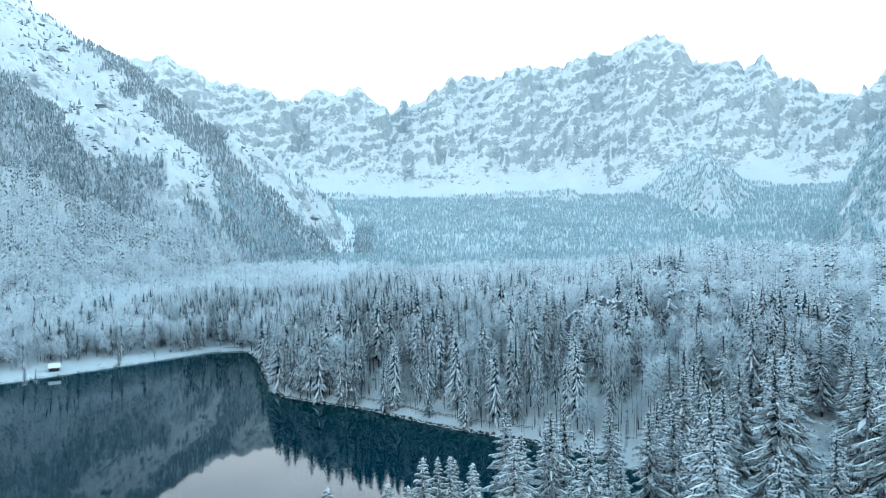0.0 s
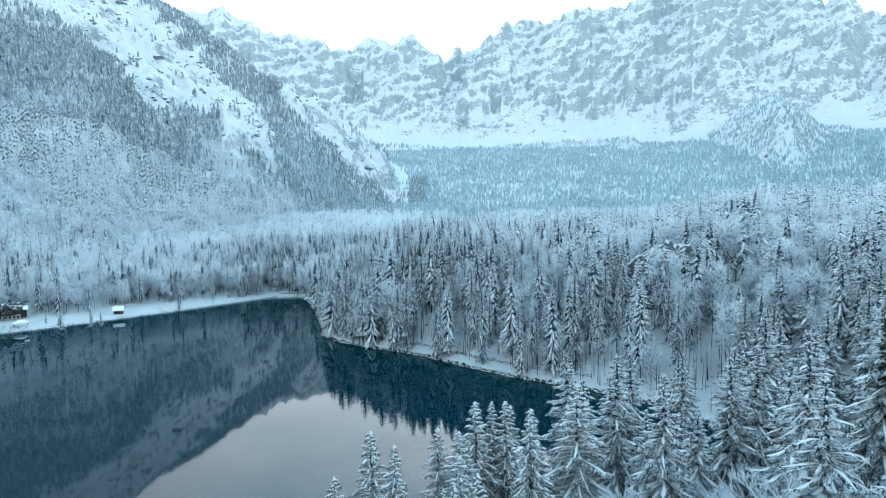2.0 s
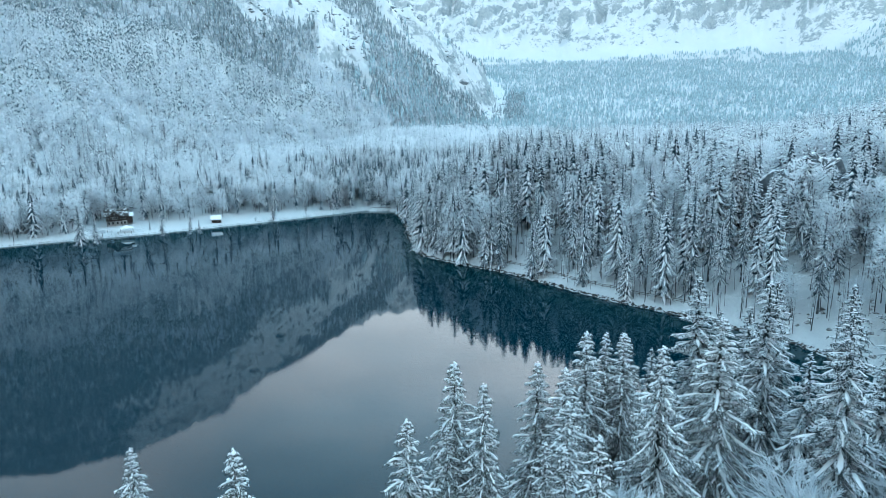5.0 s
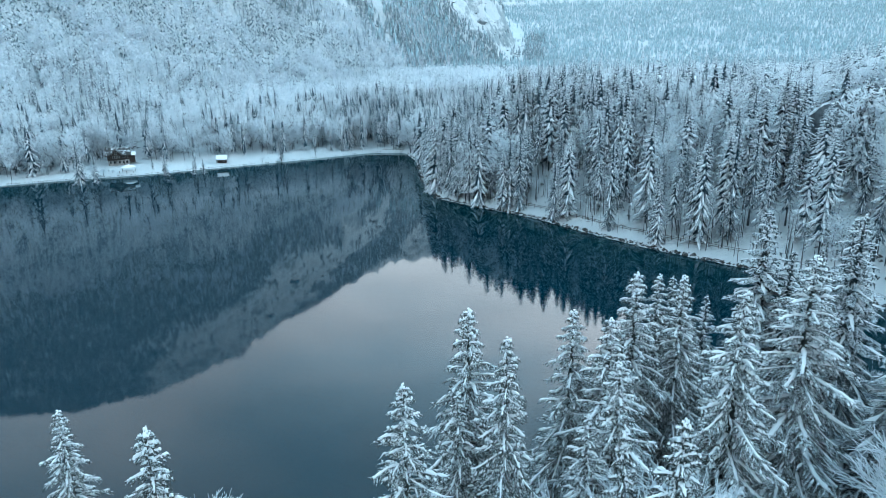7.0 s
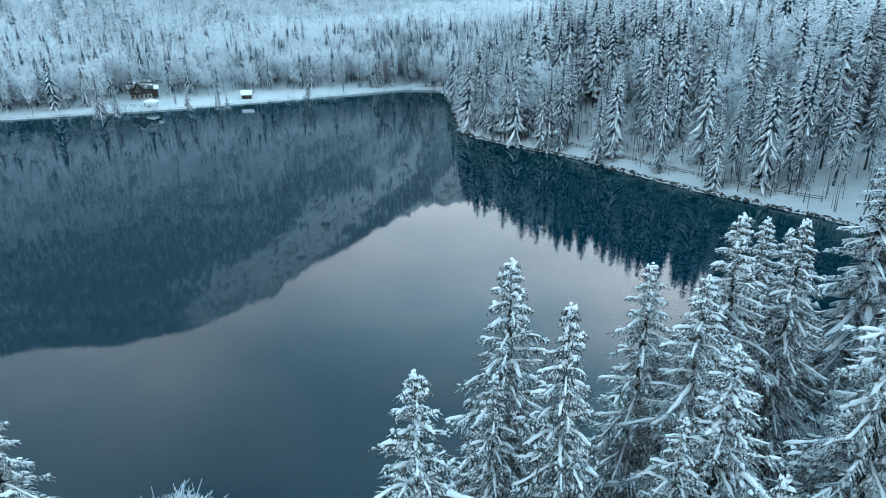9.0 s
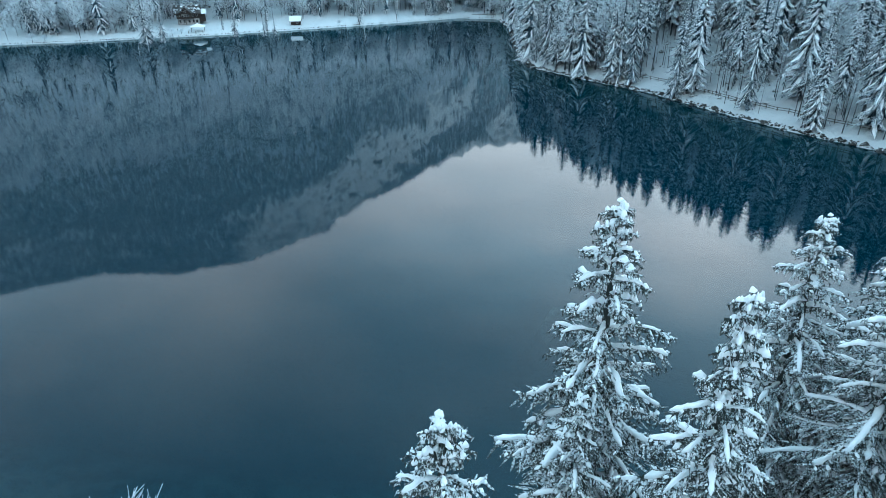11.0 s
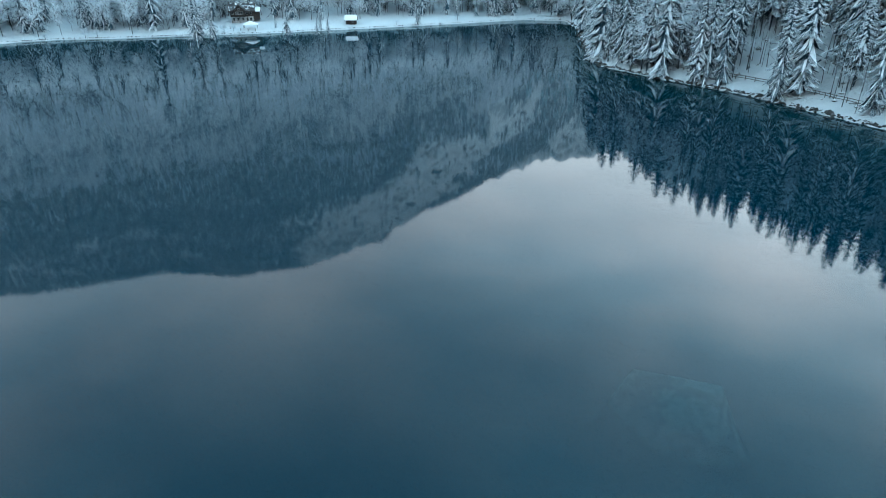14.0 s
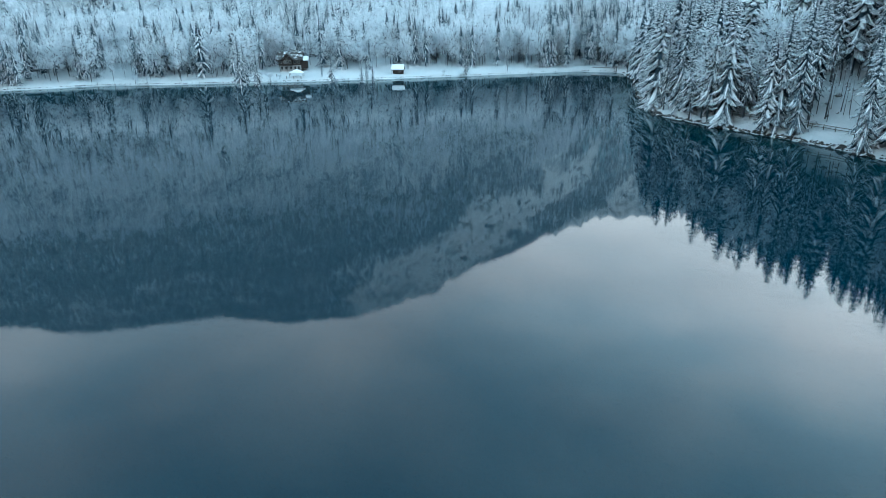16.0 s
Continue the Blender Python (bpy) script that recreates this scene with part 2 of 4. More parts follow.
FAR_Z = [420, 560, 640, 622, 580, 586, 632, 668, 735, 705, 752, 728, 818, 893, 900, 832, 826, 795, 771, 764, 745, 645,
         622, 672, 706, 718, 655, 694, 722, 710, 768, 818, 815, 700, 500]
FOOT_AZ = [-40, -27, -22.8, -14.5, -10.4, -6.5, -2.6, 5.1, 10.9, 18.2, 40]
FOOT_Z = [260, 232, 188, 262, 236, 182, 224, 219, 212, 228, 240]


def height(x, y, detail=True):
    az, r = polar(x, y)
    s = shore(x, y)
    pen = smooth(-135, -95, x) * smooth(185, 215, y + 0.12 * x)
    left = smooth(-120, -165, x)
    steep = np.interp(s, [0, 1.2, 5, 12, 32, 60, 200], [0.15, 0.7, 2.2, 5.5, 15, 20, 23])
    meadow = np.interp(s, [0, 1.2, 6, 28, 60, 120, 250], [0.15, 0.6, 1.2, 3.0, 8, 18, 26])
    near = np.interp(s, [0, 1.5, 6, 20, 45, 100], [0.15, 0.6, 1.4, 4, 11, 15])
    z = near * (1 - pen) * (1 - left) + steep * pen * (1 - left) + meadow * left
    z = z + np.interp(r, [300, 600, 900, 1150, 1350, 1600, 1950, 2400], [0, 4, 22, 56, 86, 130, 196, 206])
    z = z + 12 * smooth(-4, -16, az) * smooth(150, 300, r) * (1 - smooth(600, 900, r))
    z = z + 15 * np.exp(-((x - 158) / 80) ** 2 - ((y - 662) / 50) ** 2)
    # the wooded mountain
    crest, rc = np.interp(az, NEAR_AZ, NEAR_Z), np.interp(az, NEAR_AZ, NEAR_R)
    rf = np.interp(az, [15, 18, 22, 27, 34, 45, 60, 80], [1000, 900, 740, 600, 470, 400, 385, 370])
    u = (r - rf) / (rc - rf)
    rough = fbm(x, y, 130, 5, 5, True) - 0.55
    body = crest * np.where(u < 1, np.clip(u, 0, 1) ** 1.12, 1) - np.maximum(r - rc, 0) * 0.55
    band = bare(az, r, body)
    if detail:
        body = body + rough * (26 + 34 * band) * smooth(0.05, 0.4, u) * (1 - 0.6 * smooth(0.85, 1.0, u))
        body = body + (fbm(x, y, 42, 4, 51, True) - 0.55) * 40 * band * smooth(0.05, 0.3, u)
    body = np.where(az > 8, body, -50)
    # wooded shoulders before the far wall
    wav = fbm(x, y, 120, 5, 61, True) - 0.55
    sh = np.interp(r, [1150, 1300, 1450, 1600, 1800, 1960, 2100], [-40, 90, 160, 225, 300, 335, 350]) - np.maximum(np.abs(az + 14.6 - (r - 1700) * 0.004) - 0.3, 0) * 32 + wav * 80
    sh2 = (350 * smooth(-20.5, -32, az)) * np.exp(-((r - 1150) / 330) ** 2)
    sh3 = 236 * np.exp(-((az + 2.6) / 4.0) ** 2) * np.exp(-((r - 1880) / 160) ** 2)
    # the far wall: scree, cliff, crest
    top, foot = np.interp(az, FAR_AZ, FAR_Z) + 46 * (fbm(az * 10, az * 0, 11, 5, 71, True) - 0.62), np.interp(az, FOOT_AZ, FOOT_Z)
    butt = fbm(az * 9.0, r * 0.16, 60, 4, 21, True) - 0.5
    v = (r - 1930) / 670 + 0.34 * butt * smooth(1930, 2080, r) * (1 - smooth(2480, 2600, r))
    shape = np.interp(v, [0, 0.18, 0.34, 0.46, 0.56, 0.74, 0.84, 1.0], [0, 0.10, 0.24, 0.42, 0.54, 0.79, 0.87, 1.0])
    wall = foot + (top - foot) * shape - np.maximum(r - 2600, 0) * 0.8
    if detail:
        arc = np.radians(az) * 2200
        warp = 60 * (fbm(x, y, 170, 3, 35) - 0.5)
        ribs = fbm(arc + 0.55 * (r - 1930) + warp, r * 0.26, 170, 6, 33, True) - 0.55
        rug = fbm(arc + warp, r * 0.8, 46, 4, 38, True) - 0.55
        on = smooth(0.14, 0.46, v)
        wall = wall + (ribs * 190 + rug * 30) * on * (1 - 0.7 * smooth(0.86, 1.0, v))
        # tilted beds of rock: ledges that hold snow, and steps between
        bed_ = (wall + 0.42 * arc + 170 * (fbm(x, y, 150, 4, 39) - 0.5)) / 52
        part_ = bed_ - np.floor(bed_)
        wall = wall + 52 * (smooth(0.2, 0.8, part_) - part_) * 0.42 * on * (1 - smooth(0.93, 1.0, v))
    wall = np.where(r > 1930, wall, -50)
    # hills added out of view behind the camera, for the light
    unseen_hills = 190 * smooth(500, 1100, r) * smooth(60, 90, np.abs(az - 22))
    z = np.maximum.reduce([z, body, np.where(r < 2100, sh, -50), sh2 + z * 0.3 + wav * 50 * smooth(-21, -26, az) * smooth(600, 900, r), sh3, wall, unseen_hills])
    if detail:
        z = z + (fbm(x, y, 26, 4, 3) - 0.5) * 3.0 * smooth(6, 40, s) + (fbm(x, y, 4, 3, 9) - 0.5) * 0.5 * smooth(0.5, 5, s)
    bed = -np.interp(-s, [0, 2, 8, 30, 80], [0.25, 0.9, 3.5, 9, 14])
    shoal = 11.5 * np.exp(-(((x + 27.2) / 5.2) ** 2 + ((y - 145.4) / 3.0) ** 2) ** 1.3)
    return np.where(s > 0, z, np.minimum(bed + shoal, np.where(shoal > 1, -1.2, -0.25)))


def bare(az, r, z):
    """Where the mountain's snow and crags stand free of trees, 0 to 1."""
    e = np.degrees(np.arctan2(z - 56, np.maximum(r, 1)))
    wob = (fbm(az * 20, e * 30, 40, 4, 14) - 0.5) * 5.0
    t1 = (az - 29) / 14.5
    d1 = np.abs(e - (4.9 + 11.8 * t1) + wob) / (2.4 + 1.4 * np.clip(t1, 0, 1))
    one = (1 - smooth(0.7, 1.3, d1)) * smooth(-0.12, 0.05, t1) * (1 - smooth(1.35, 1.7, t1))
    t2 = (az - 16.8) / 10.7
    d2 = np.abs(e - (0.7 + 9.9 * t2) + wob * 0.35) / 1.8
    two = (1 - smooth(0.7, 1.3, d2)) * smooth(-0.05, 0.03, t2) * (1 - smooth(0.98, 1.08, t2))
    return np.maximum(one, two)


def mesh_of(name, verts, faces, mats, index=None, shade=False):
    """A mesh from an array of places and an array of triangles or quads."""
    me = bpy.data.meshes.new(name)
    verts, faces = np.asarray(verts, np.float32), np.asarray(faces, np.int32)
    n, k = faces.shape
    me.vertices.add(len(verts))
    me.vertices.foreach_set("co", verts.ravel())
    me.loops.add(n * k)
    me.loops.foreach_set("vertex_index", faces.ravel())
    me.polygons.add(n)
    me.polygons.foreach_set("loop_start", np.arange(0, n * k, k, dtype=np.int32))
    for m in mats:
        me.materials.append(m)
    if index is not None:
        me.polygons.foreach_set("material_index", np.asarray(index, np.int32))
    me.polygons.foreach_set("use_smooth", np.full(n, shade))
    me.update(calc_edges=True)
    return me


def ring_sheet(az, r, first=None):
    """Places and quads of a sheet of rings about the centre; first: heights given to the innermost ring."""
    A, R = np.meshgrid(az, r)
    x, y = CENTRE[0] - np.sin(A) * R, CENTRE[1] + np.cos(A) * R
    z = height(x, y)
    if first is not None:
        z[0] = first
    n, m = len(az), len(r)
    i, j = np.meshgrid(np.arange(m - 1), np.arange(n), indexing="ij")
    a, b = i * n + j, i * n + (j + 1) % n
    return np.stack([x, y, z], -1).reshape(-1, 3), np.stack([a, b, b + n, a + n], -1).reshape(-1, 4)[:, ::-1], z


def build_ground():
    az = np.radians(np.concatenate([np.arange(-48, 96.01, 0.25), np.arange(100, 310, 4.0)]))
    r = [0.3]
    while r[-1] < 1925:
        q = r[-1]
        r.append(q + (3.0 if q < 400 else 0.014 * q if q < 680 else 0.0075 * q if q < 1300 else 0.013 * q))
    v, f, z = ring_sheet(az, np.array(r))
    # the far wall is craggier: narrower strips, joined on at the last ring
    az2 = np.radians(np.concatenate([np.arange(-48, 46, 0.11), np.arange(47, 310, 2.5)]))
    r2 = np.concatenate([[r[-1]], np.arange(r[-1] + 5, 2680, 5.5), np.arange(2740, 3740, 90)])
    seam = np.interp(az2, np.append(az, az[0] + 2 * math.pi), np.append(z[-1], z[-1][0]))
    v2, f2, _ = ring_sheet(az2, r2, seam)
    v, f = np.vstack([v, v2]), np.vstack([f, f2 + len(v)])
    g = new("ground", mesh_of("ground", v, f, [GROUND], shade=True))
    tagged(g, "snow-covered valley ground rising to wooded slopes and rocky mountains", "ground", kind="structure")
    step = 12
    gx, gy = np.meshgrid(np.arange(-340, 61, step), np.arange(50, 411, step))
    w = np.stack([gx, gy, np.zeros_like(gx)], -1).reshape(-1, 3)
    k = gx.shape[1]
    i, j = np.meshgrid(np.arange(gx.shape[0] - 1), np.arange(k - 1), indexing="ij")
    a = i * k + j
    wf = np.stack([a, a + 1, a + k + 1, a + k], -1).reshape(-1, 4)
    # only the cells that touch the lake
    c = w[wf].mean(1)
    wf = wf[shore(c[:, 0], c[:, 1]) < 11]
    ob = new("lake_water", mesh_of("lake_water", w, wf, [WATER], shade=True))
    tagged(ob, "still dark blue lake mirroring the wooded mountain", "water", kind="structure")


build_ground()


# ---- trees ----
class Soup:
    """Places and triangles, gathered."""

    def __init__(self):
        self.v, self.f = [], []

    def add(self, v, f):
        k = len(self.v)
        self.v.extend(v)
        self.f.extend([tuple(i + k for i in t) for t in f])

    def mesh(self, name, mat, shade=False):
        return mesh_of(name, np.array(self.v), np.array(self.f), [mat], shade=shade)


def across(spine, i):
    q = spine[min(i + 1, len(spine) - 1)] - spine[max(i - 1, 0)]
    side = Vector((q.y, -q.x, 0))
    return side.normalized() if side.length > 1e-6 else Vector((1, 0, 0))


def blade(out, spine, widths, sag):
    """A leaf-shaped strip along a spine, its edges hanging by sag times the width."""
    v, f = [], []
    n = len(spine)
    for i, (p, w) in enumerate(zip(spine, widths)):
        side, low = across(spine, i), Vector((0, 0, sag * w))
        v += [p + side * w - low, p, p - side * w - low]
    for i in range(n - 1):
        a = 3 * i
        f += [(a, a + 3, a + 4), (a, a + 4, a + 1), (a + 1, a + 4, a + 5), (a + 1, a + 5, a + 2)]
    out.add(v, f)


RING = [(math.cos(a), math.sin(a)) for a in (-0.55, 0.35, 1.15, 1.99, 2.79, 3.69)]


def pad(out, spine, widths, thick, rng, ring=RING):
    """A rounded, lumpy bolster of snow lying along a spine."""
    v, f = [], []
    n, m = len(spine), len(ring)
    for i, (p, w) in enumerate(zip(spine, widths)):
        side = across(spine, i)
        end = 0.45 if i in (0, n - 1) else 1.0
        h = thick * rng.uniform(0.55, 1.35) * end
        p = p + side * w * rng.uniform(-0.25, 0.25)
        for c, s in ring:
            k = rng.uniform(0.82, 1.18)
            v.append(p + side * (c * w * end * k) + Vector((0, 0, h * s * k + h * 0.35)))
    for i in range(n - 1):
        for k in range(m - 1):
            a = m * i + k
            f += [(a, a + m, a + m + 1), (a, a + m + 1, a + 1)]
    for a in (0, m * (n - 1)):
        f += [(a, a + k, a + k + 1) for k in range(1, m - 1)]
    out.add(v, f)


FLAT_RING = [(1.0, -0.5), (0.45, 0.7), (-0.45, 0.7), (-1.0, -0.5)]


def spruce(seed, tall, reach, boughs, fine, low=0.1, slim=0.36, sag=0.0):
    """The needles and the snow of a spruce that stands at the origin. fine: 2 close by, 1 further off."""
    rng = random.Random(seed)
    needles, snow = Soup(), Soup()
    near = fine == 2
    segs = 11 if near else 4
    up = Vector((0, 0, 0.03))
    for t in range(boughs):
        u = (t + rng.random()) / boughs
        z = tall * (low + (0.985 - low) * (1 - (1 - u) ** 1.2))
        g = 1 - z / tall
        ell = reach * math.tanh(slim * g * tall / reach) * rng.uniform(0.55, 1.2) + 0.16
        a = t * 2.39996 + rng.uniform(-0.35, 0.35)
        drop = math.tan(radians(-18 + sag + 64 * min(1, g * 2.0) + rng.uniform(-10, 10)))
        d, side = Vector((math.cos(a), math.sin(a), 0)), Vector((-math.sin(a), math.cos(a), 0))
        bow = side * rng.uniform(-0.16, 0.16) * ell
        wave = rng.uniform(0, 6)
        spine = []
        for i in range(segs + 1):
            q = i / segs
            spine.append(d * ell * q + bow * q * q + Vector((0, 0, z - ell * (drop * q - 0.36 * drop * q ** 3 - 0.09 * math.sin(3.1 * q) + 0.03 * math.sin(q * 6 + wave)))))

        def at(q):
            i = min(int(q * segs), segs - 1)
            return spine[i].lerp(spine[i + 1], q * segs - i)

        body = [ell * ((0.03 if near else 0.05) + (0.06 if near else 0.11) * math.sin(3.0 * min(1, 0.15 + 0.9 * i / segs))) * rng.uniform(0.8, 1.2) for i in range(segs + 1)]
        blade(needles, spine, body, 0.9)
        # the ridge of snow along the bough, broken here and there
        heap = rng.uniform(0.6, 1.35)
        if near:
            i = rng.choice((0, 0, 1))
            while i < segs - 1:
                j = min(segs, i + rng.choice((3, 5, 8, 11)))
                pad(snow, [p + up for p in spine[i:j + 1]], [heap * (0.055 + 0.02 * ell) * (1.1 - 0.35 * k / segs) * rng.uniform(0.55, 1.4) for k in range(i, j + 1)], heap * rng.uniform(0.06, 0.11), rng)
                i = j + rng.choice((0, 1))
        else:
            cut = rng.choice((0, 0, 1, 2))
            pad(snow, [p + up for p in spine[:3]] if cut == 1 else [p + up for p in spine[2:]] if cut == 2 else [p + up for p in spine], [heap * w * rng.choice((0.12, 0.3, 0.5)) for w in (body[:3] if cut == 1 else body[2:] if cut == 2 else body)], heap * 0.06, rng, FLAT_RING)
        # side sprays, longest at mid-bough, hanging
        some = (2 + int(ell * 3.2)) if near else (1 + int(ell * 1.5))
        for k in range(some):
            q = 0.15 + 0.83 * (k + rng.random()) / some
            p = at(q)
            for sg in (-1, 1):
                tl = ell * 0.40 * (1.1 - 0.75 * q) * rng.uniform(0.5, 1.25) + 0.14
                way = (side * sg * 0.8 + d * rng.uniform(0.45, 1.0)).normalized()
                dr = rng.uniform(0.12, 0.7) + 0.35 * max(drop, 0)
                tw = [p + way * tl * w - Vector((0, 0, dr * tl * w * (0.6 + 0.4 * w))) for w in (0, 0.55, 1)]
                if near:
                    blade(needles, tw, [0.025, 0.035 * tl + 0.03, 0.012], 1.0)
                    for c in range(6):
                        o_ = tw[1].lerp(tw[c % 2 * 2], rng.random())
                        e_ = o_ + Vector((rng.uniform(-0.5, 0.5), rng.uniform(-0.5, 0.5), rng.uniform(-1.3, -0.3))) * (0.13 + 0.12 * tl)
                        w_ = way * 0.028
                        needles.add([o_ - w_, o_ + w_, e_], [(0, 1, 2)])
                    if rng.random() < 0.45:
                        q0 = rng.uniform(0.0, 0.9)
                        pad(snow, [tw[0].lerp(tw[1], w) + up * 0.7 if w < 1 else tw[1].lerp(tw[2], w - 1) + up * 0.7 for w in (q0, q0 + 0.25, q0 + 0.5)], [heap * (0.03 * tl + 0.04) * rng.uniform(0.5, 1.4) for _ in range(3)], rng.uniform(0.025, 0.055), rng, FLAT_RING)
                else:
                    o_ = d * (0.075 * tl + 0.05)
                    needles.add([tw[0] - o_, tw[0] + o_, tw[1] + o_ * 0.7, tw[1] - o_ * 0.7, tw[2]], [(0, 1, 2), (0, 2, 3), (3, 2, 4)])
                    if rng.random() < 0.5:
                        o_ = o_ * rng.uniform(0.3, 0.7)
                        snow.add([tw[0] + up - o_, tw[0] + up + o_, tw[1].lerp(tw[2], 0.5) + up], [(0, 1, 2)])
        # twigs that hang from the bough like a fringe
        for k in range(int(ell * (17 if near else 6)) + 4):
            q = rng.uniform(0.02, 1.0)
            p = at(q) + side * rng.uniform(-1, 1) * ell * 0.09
            dn = p + Vector((rng.uniform(-0.45, 0.45), rng.uniform(-0.45, 0.45), -1)) * rng.uniform(0.14, 0.42 if near else 0.6) * min(1, 0.5 + 0.3 * ell)
            o_ = Vector((rng.uniform(-1, 1), rng.uniform(-1, 1), 0)).normalized() * (0.035 if near else 0.075)
            needles.add([p - o_, p + o_, dn], [(0, 1, 2)])
    # the dense heart of the crown
    v, f = [], []
    for i in range(9):
        z = tall * (low + 0.02 + (0.93 - low) * i / 8)
        r = (reach * math.tanh(slim * (1 - z / tall) * tall / reach)) * (0.1 if near else 0.2)
        v += [Vector((math.cos(k * 1.0472 + i) * r * rng.uniform(0.5, 1.2), math.sin(k * 1.0472 + i) * r * rng.uniform(0.5, 1.2), z - 0.5 * r)) for k in range(6)]
        if i:
            for k in range(6):
                a, b = 6 * (i - 1) + k, 6 * (i - 1) + (k + 1) % 6
                f += [(a, b, b + 6), (a, b + 6, a + 6)]
    needles.add(v, f)
    # the leading shoot, capped with lumps of snow
    tip = Vector((0, 0, tall))
    for k in range(4):
        c = Vector((math.cos(k * 0.785), math.sin(k * 0.785), 0)) * 0.06
        needles.add([tip - Vector((0, 0, 1.1)) + c, tip - Vector((0, 0, 1.1)) - c, tip], [(0, 1, 2)])
    for k in range(9):
        c = Vector((rng.uniform(-0.03, 0.03) * (k + 1), rng.uniform(-0.03, 0.03) * (k + 1), -0.19 * k - 0.15)) + tip
        w = Vector((rng.uniform(-1, 1), rng.uniform(-1, 1), 0)).normalized() * rng.uniform(0.08, 0.16)
        pad(snow, [c - w, c, c + w], [0.04, 0.09, 0.04], 0.07, rng)
    return needles, snow


def pole(tall, r0, r1, sides=7, rings=6, bend=0.0, seed=0):
    rng = random.Random(seed)
    out, v, f = Soup(), [], []
    for i in range(rings + 1):
        u = i / rings
        r = r0 + (r1 - r0) * u
        cx, cy = bend * math.sin(u * 2.2) + rng.uniform(-0.1, 0.1) * r0, bend * 0.5 * math.sin(u * 3.1)
        flare = 1 + 0.5 * max(0, 1 - u * rings * 0.8)
        v += [Vector((cx + math.cos(6.2832 * k / sides) * r * flare, cy + math.sin(6.2832 * k / sides) * r * flare, tall * u - (0.6 if i == 0 else 0))) for k in range(sides)]
    for i in range(rings):
        for k in range(sides):
            a, b = i * sides + k, i * sides + (k + 1) % sides
            f += [(a, b, b + sides), (a, b + sides, a + sides)]
    out.add(v, f)
    return out


def part(name, me, parent, label=""):
    ob = new(name, me)
    ob.parent = parent
    if label:
        ob["label"] = label
    return ob


def make_spruce(seed, label, needle, **kw):
    root = new("spruce_tree")
    tagged(root, label, "tree", "spruces of the wood")
    needles, snow = spruce(seed, **kw)
    part("trunk", pole(kw["tall"] * 0.97, 0.009 * kw["tall"], 0.03, seed=seed).mesh("trunk", BARK), root, "dark scaly trunk")
    crown = part("crown", needles.mesh("crown", needle), root, "drooping dark green boughs")
    tagged(part("snow_load", snow.mesh("snow_load", SNOW, True), crown, "thick fresh snow on the boughs"), kind="stuff")
    return root


def limb(out, p, way, ell, r, depth, rng, spread):
    """A forking limb of thin three-sided twigs."""
    n = 2 if depth else 1
    pts = [p]
    for i in range(n):
        way = (way + Vector((rng.uniform(-1, 1), rng.uniform(-1, 1), rng.uniform(-0.5, 0.9))) * 0.28).normalized()
        pts.append(pts[-1] + way * ell / n)
    v, f = [], []
    side = way.orthogonal().normalized()
    oth = way.cross(side)
    for i, q in enumerate(pts):
        rr = r * (1 - 0.45 * i / n)
        v += [q + side * rr, q - side * rr * 0.5 + oth * rr * 0.87, q - side * rr * 0.5 - oth * rr * 0.87]
    for i in range(n):
        for k in range(3):
            a, b = 3 * i + k, 3 * i + (k + 1) % 3
            f += [(a, b, b + 3), (a, b + 3, a + 3)]
    out.add(v, f)
    if depth == 0:
        return
    for k in range(rng.choice((3, 4)) if depth > 1 else 6):
        q = pts[0].lerp(pts[-1], rng.uniform(0.35, 1.0))
        w = (way + Vector((rng.uniform(-1, 1), rng.uniform(-1, 1), rng.uniform(-0.55, 0.6))) * spread).normalized()
        limb(out, q, w, ell * rng.uniform(0.5, 0.72), r * 0.62, depth - 1, rng, spread)


def make_frosted(seed, tall, depth=3):
    rng = random.Random(seed)
    root = new("frosted_tree")
    tagged(root, "leafless broadleaf tree white with hoar frost and snow", "tree", "frosted broadleaf trees")
    part("trunk", pole(tall * 0.62, 0.014 * tall, 0.006 * tall, 6, 5, 0.02 * tall, seed).mesh("trunk", BARK), root, "slender grey trunk")
    crown = Soup()
    for k in range(27):
        u = 0.2 + 0.42 * k / 26
        a = k * 2.4 + rng.random()
        limb(crown, Vector((0, 0, tall * u)), Vector((math.cos(a), math.sin(a), 0.75)).normalized(), tall * rng.uniform(0.16, 0.25) * (1.25 - u), 0.0055 * tall, depth, rng, 0.75)
    part("crown", crown.mesh("crown", FROST), root, "fine twigs coated in white frost")
    return root


def ground_z(x, y):
    return float(height(np.array([float(x)]), np.array([float(y)]))[0])


unused, first = set(), {}


def stand(kinds, pick, x, y, tip, base_tall, turn, wide=1.0):
    """Sets a copy of a tree on the ground, with its top at the height tip."""
    z = ground_z(x, y)
    k = (tip - z) / base_tall
    m = pose(x, y, z - 0.1, 0, 0, turn) @ Matrix.Diagonal((k * wide, k * wide, k, 1))
    ob = kinds[pick]
    if ob.name in unused:
        unused.discard(ob.name)
        first[ob.name] = m
        return ob
    return copy_thing(ob, m)


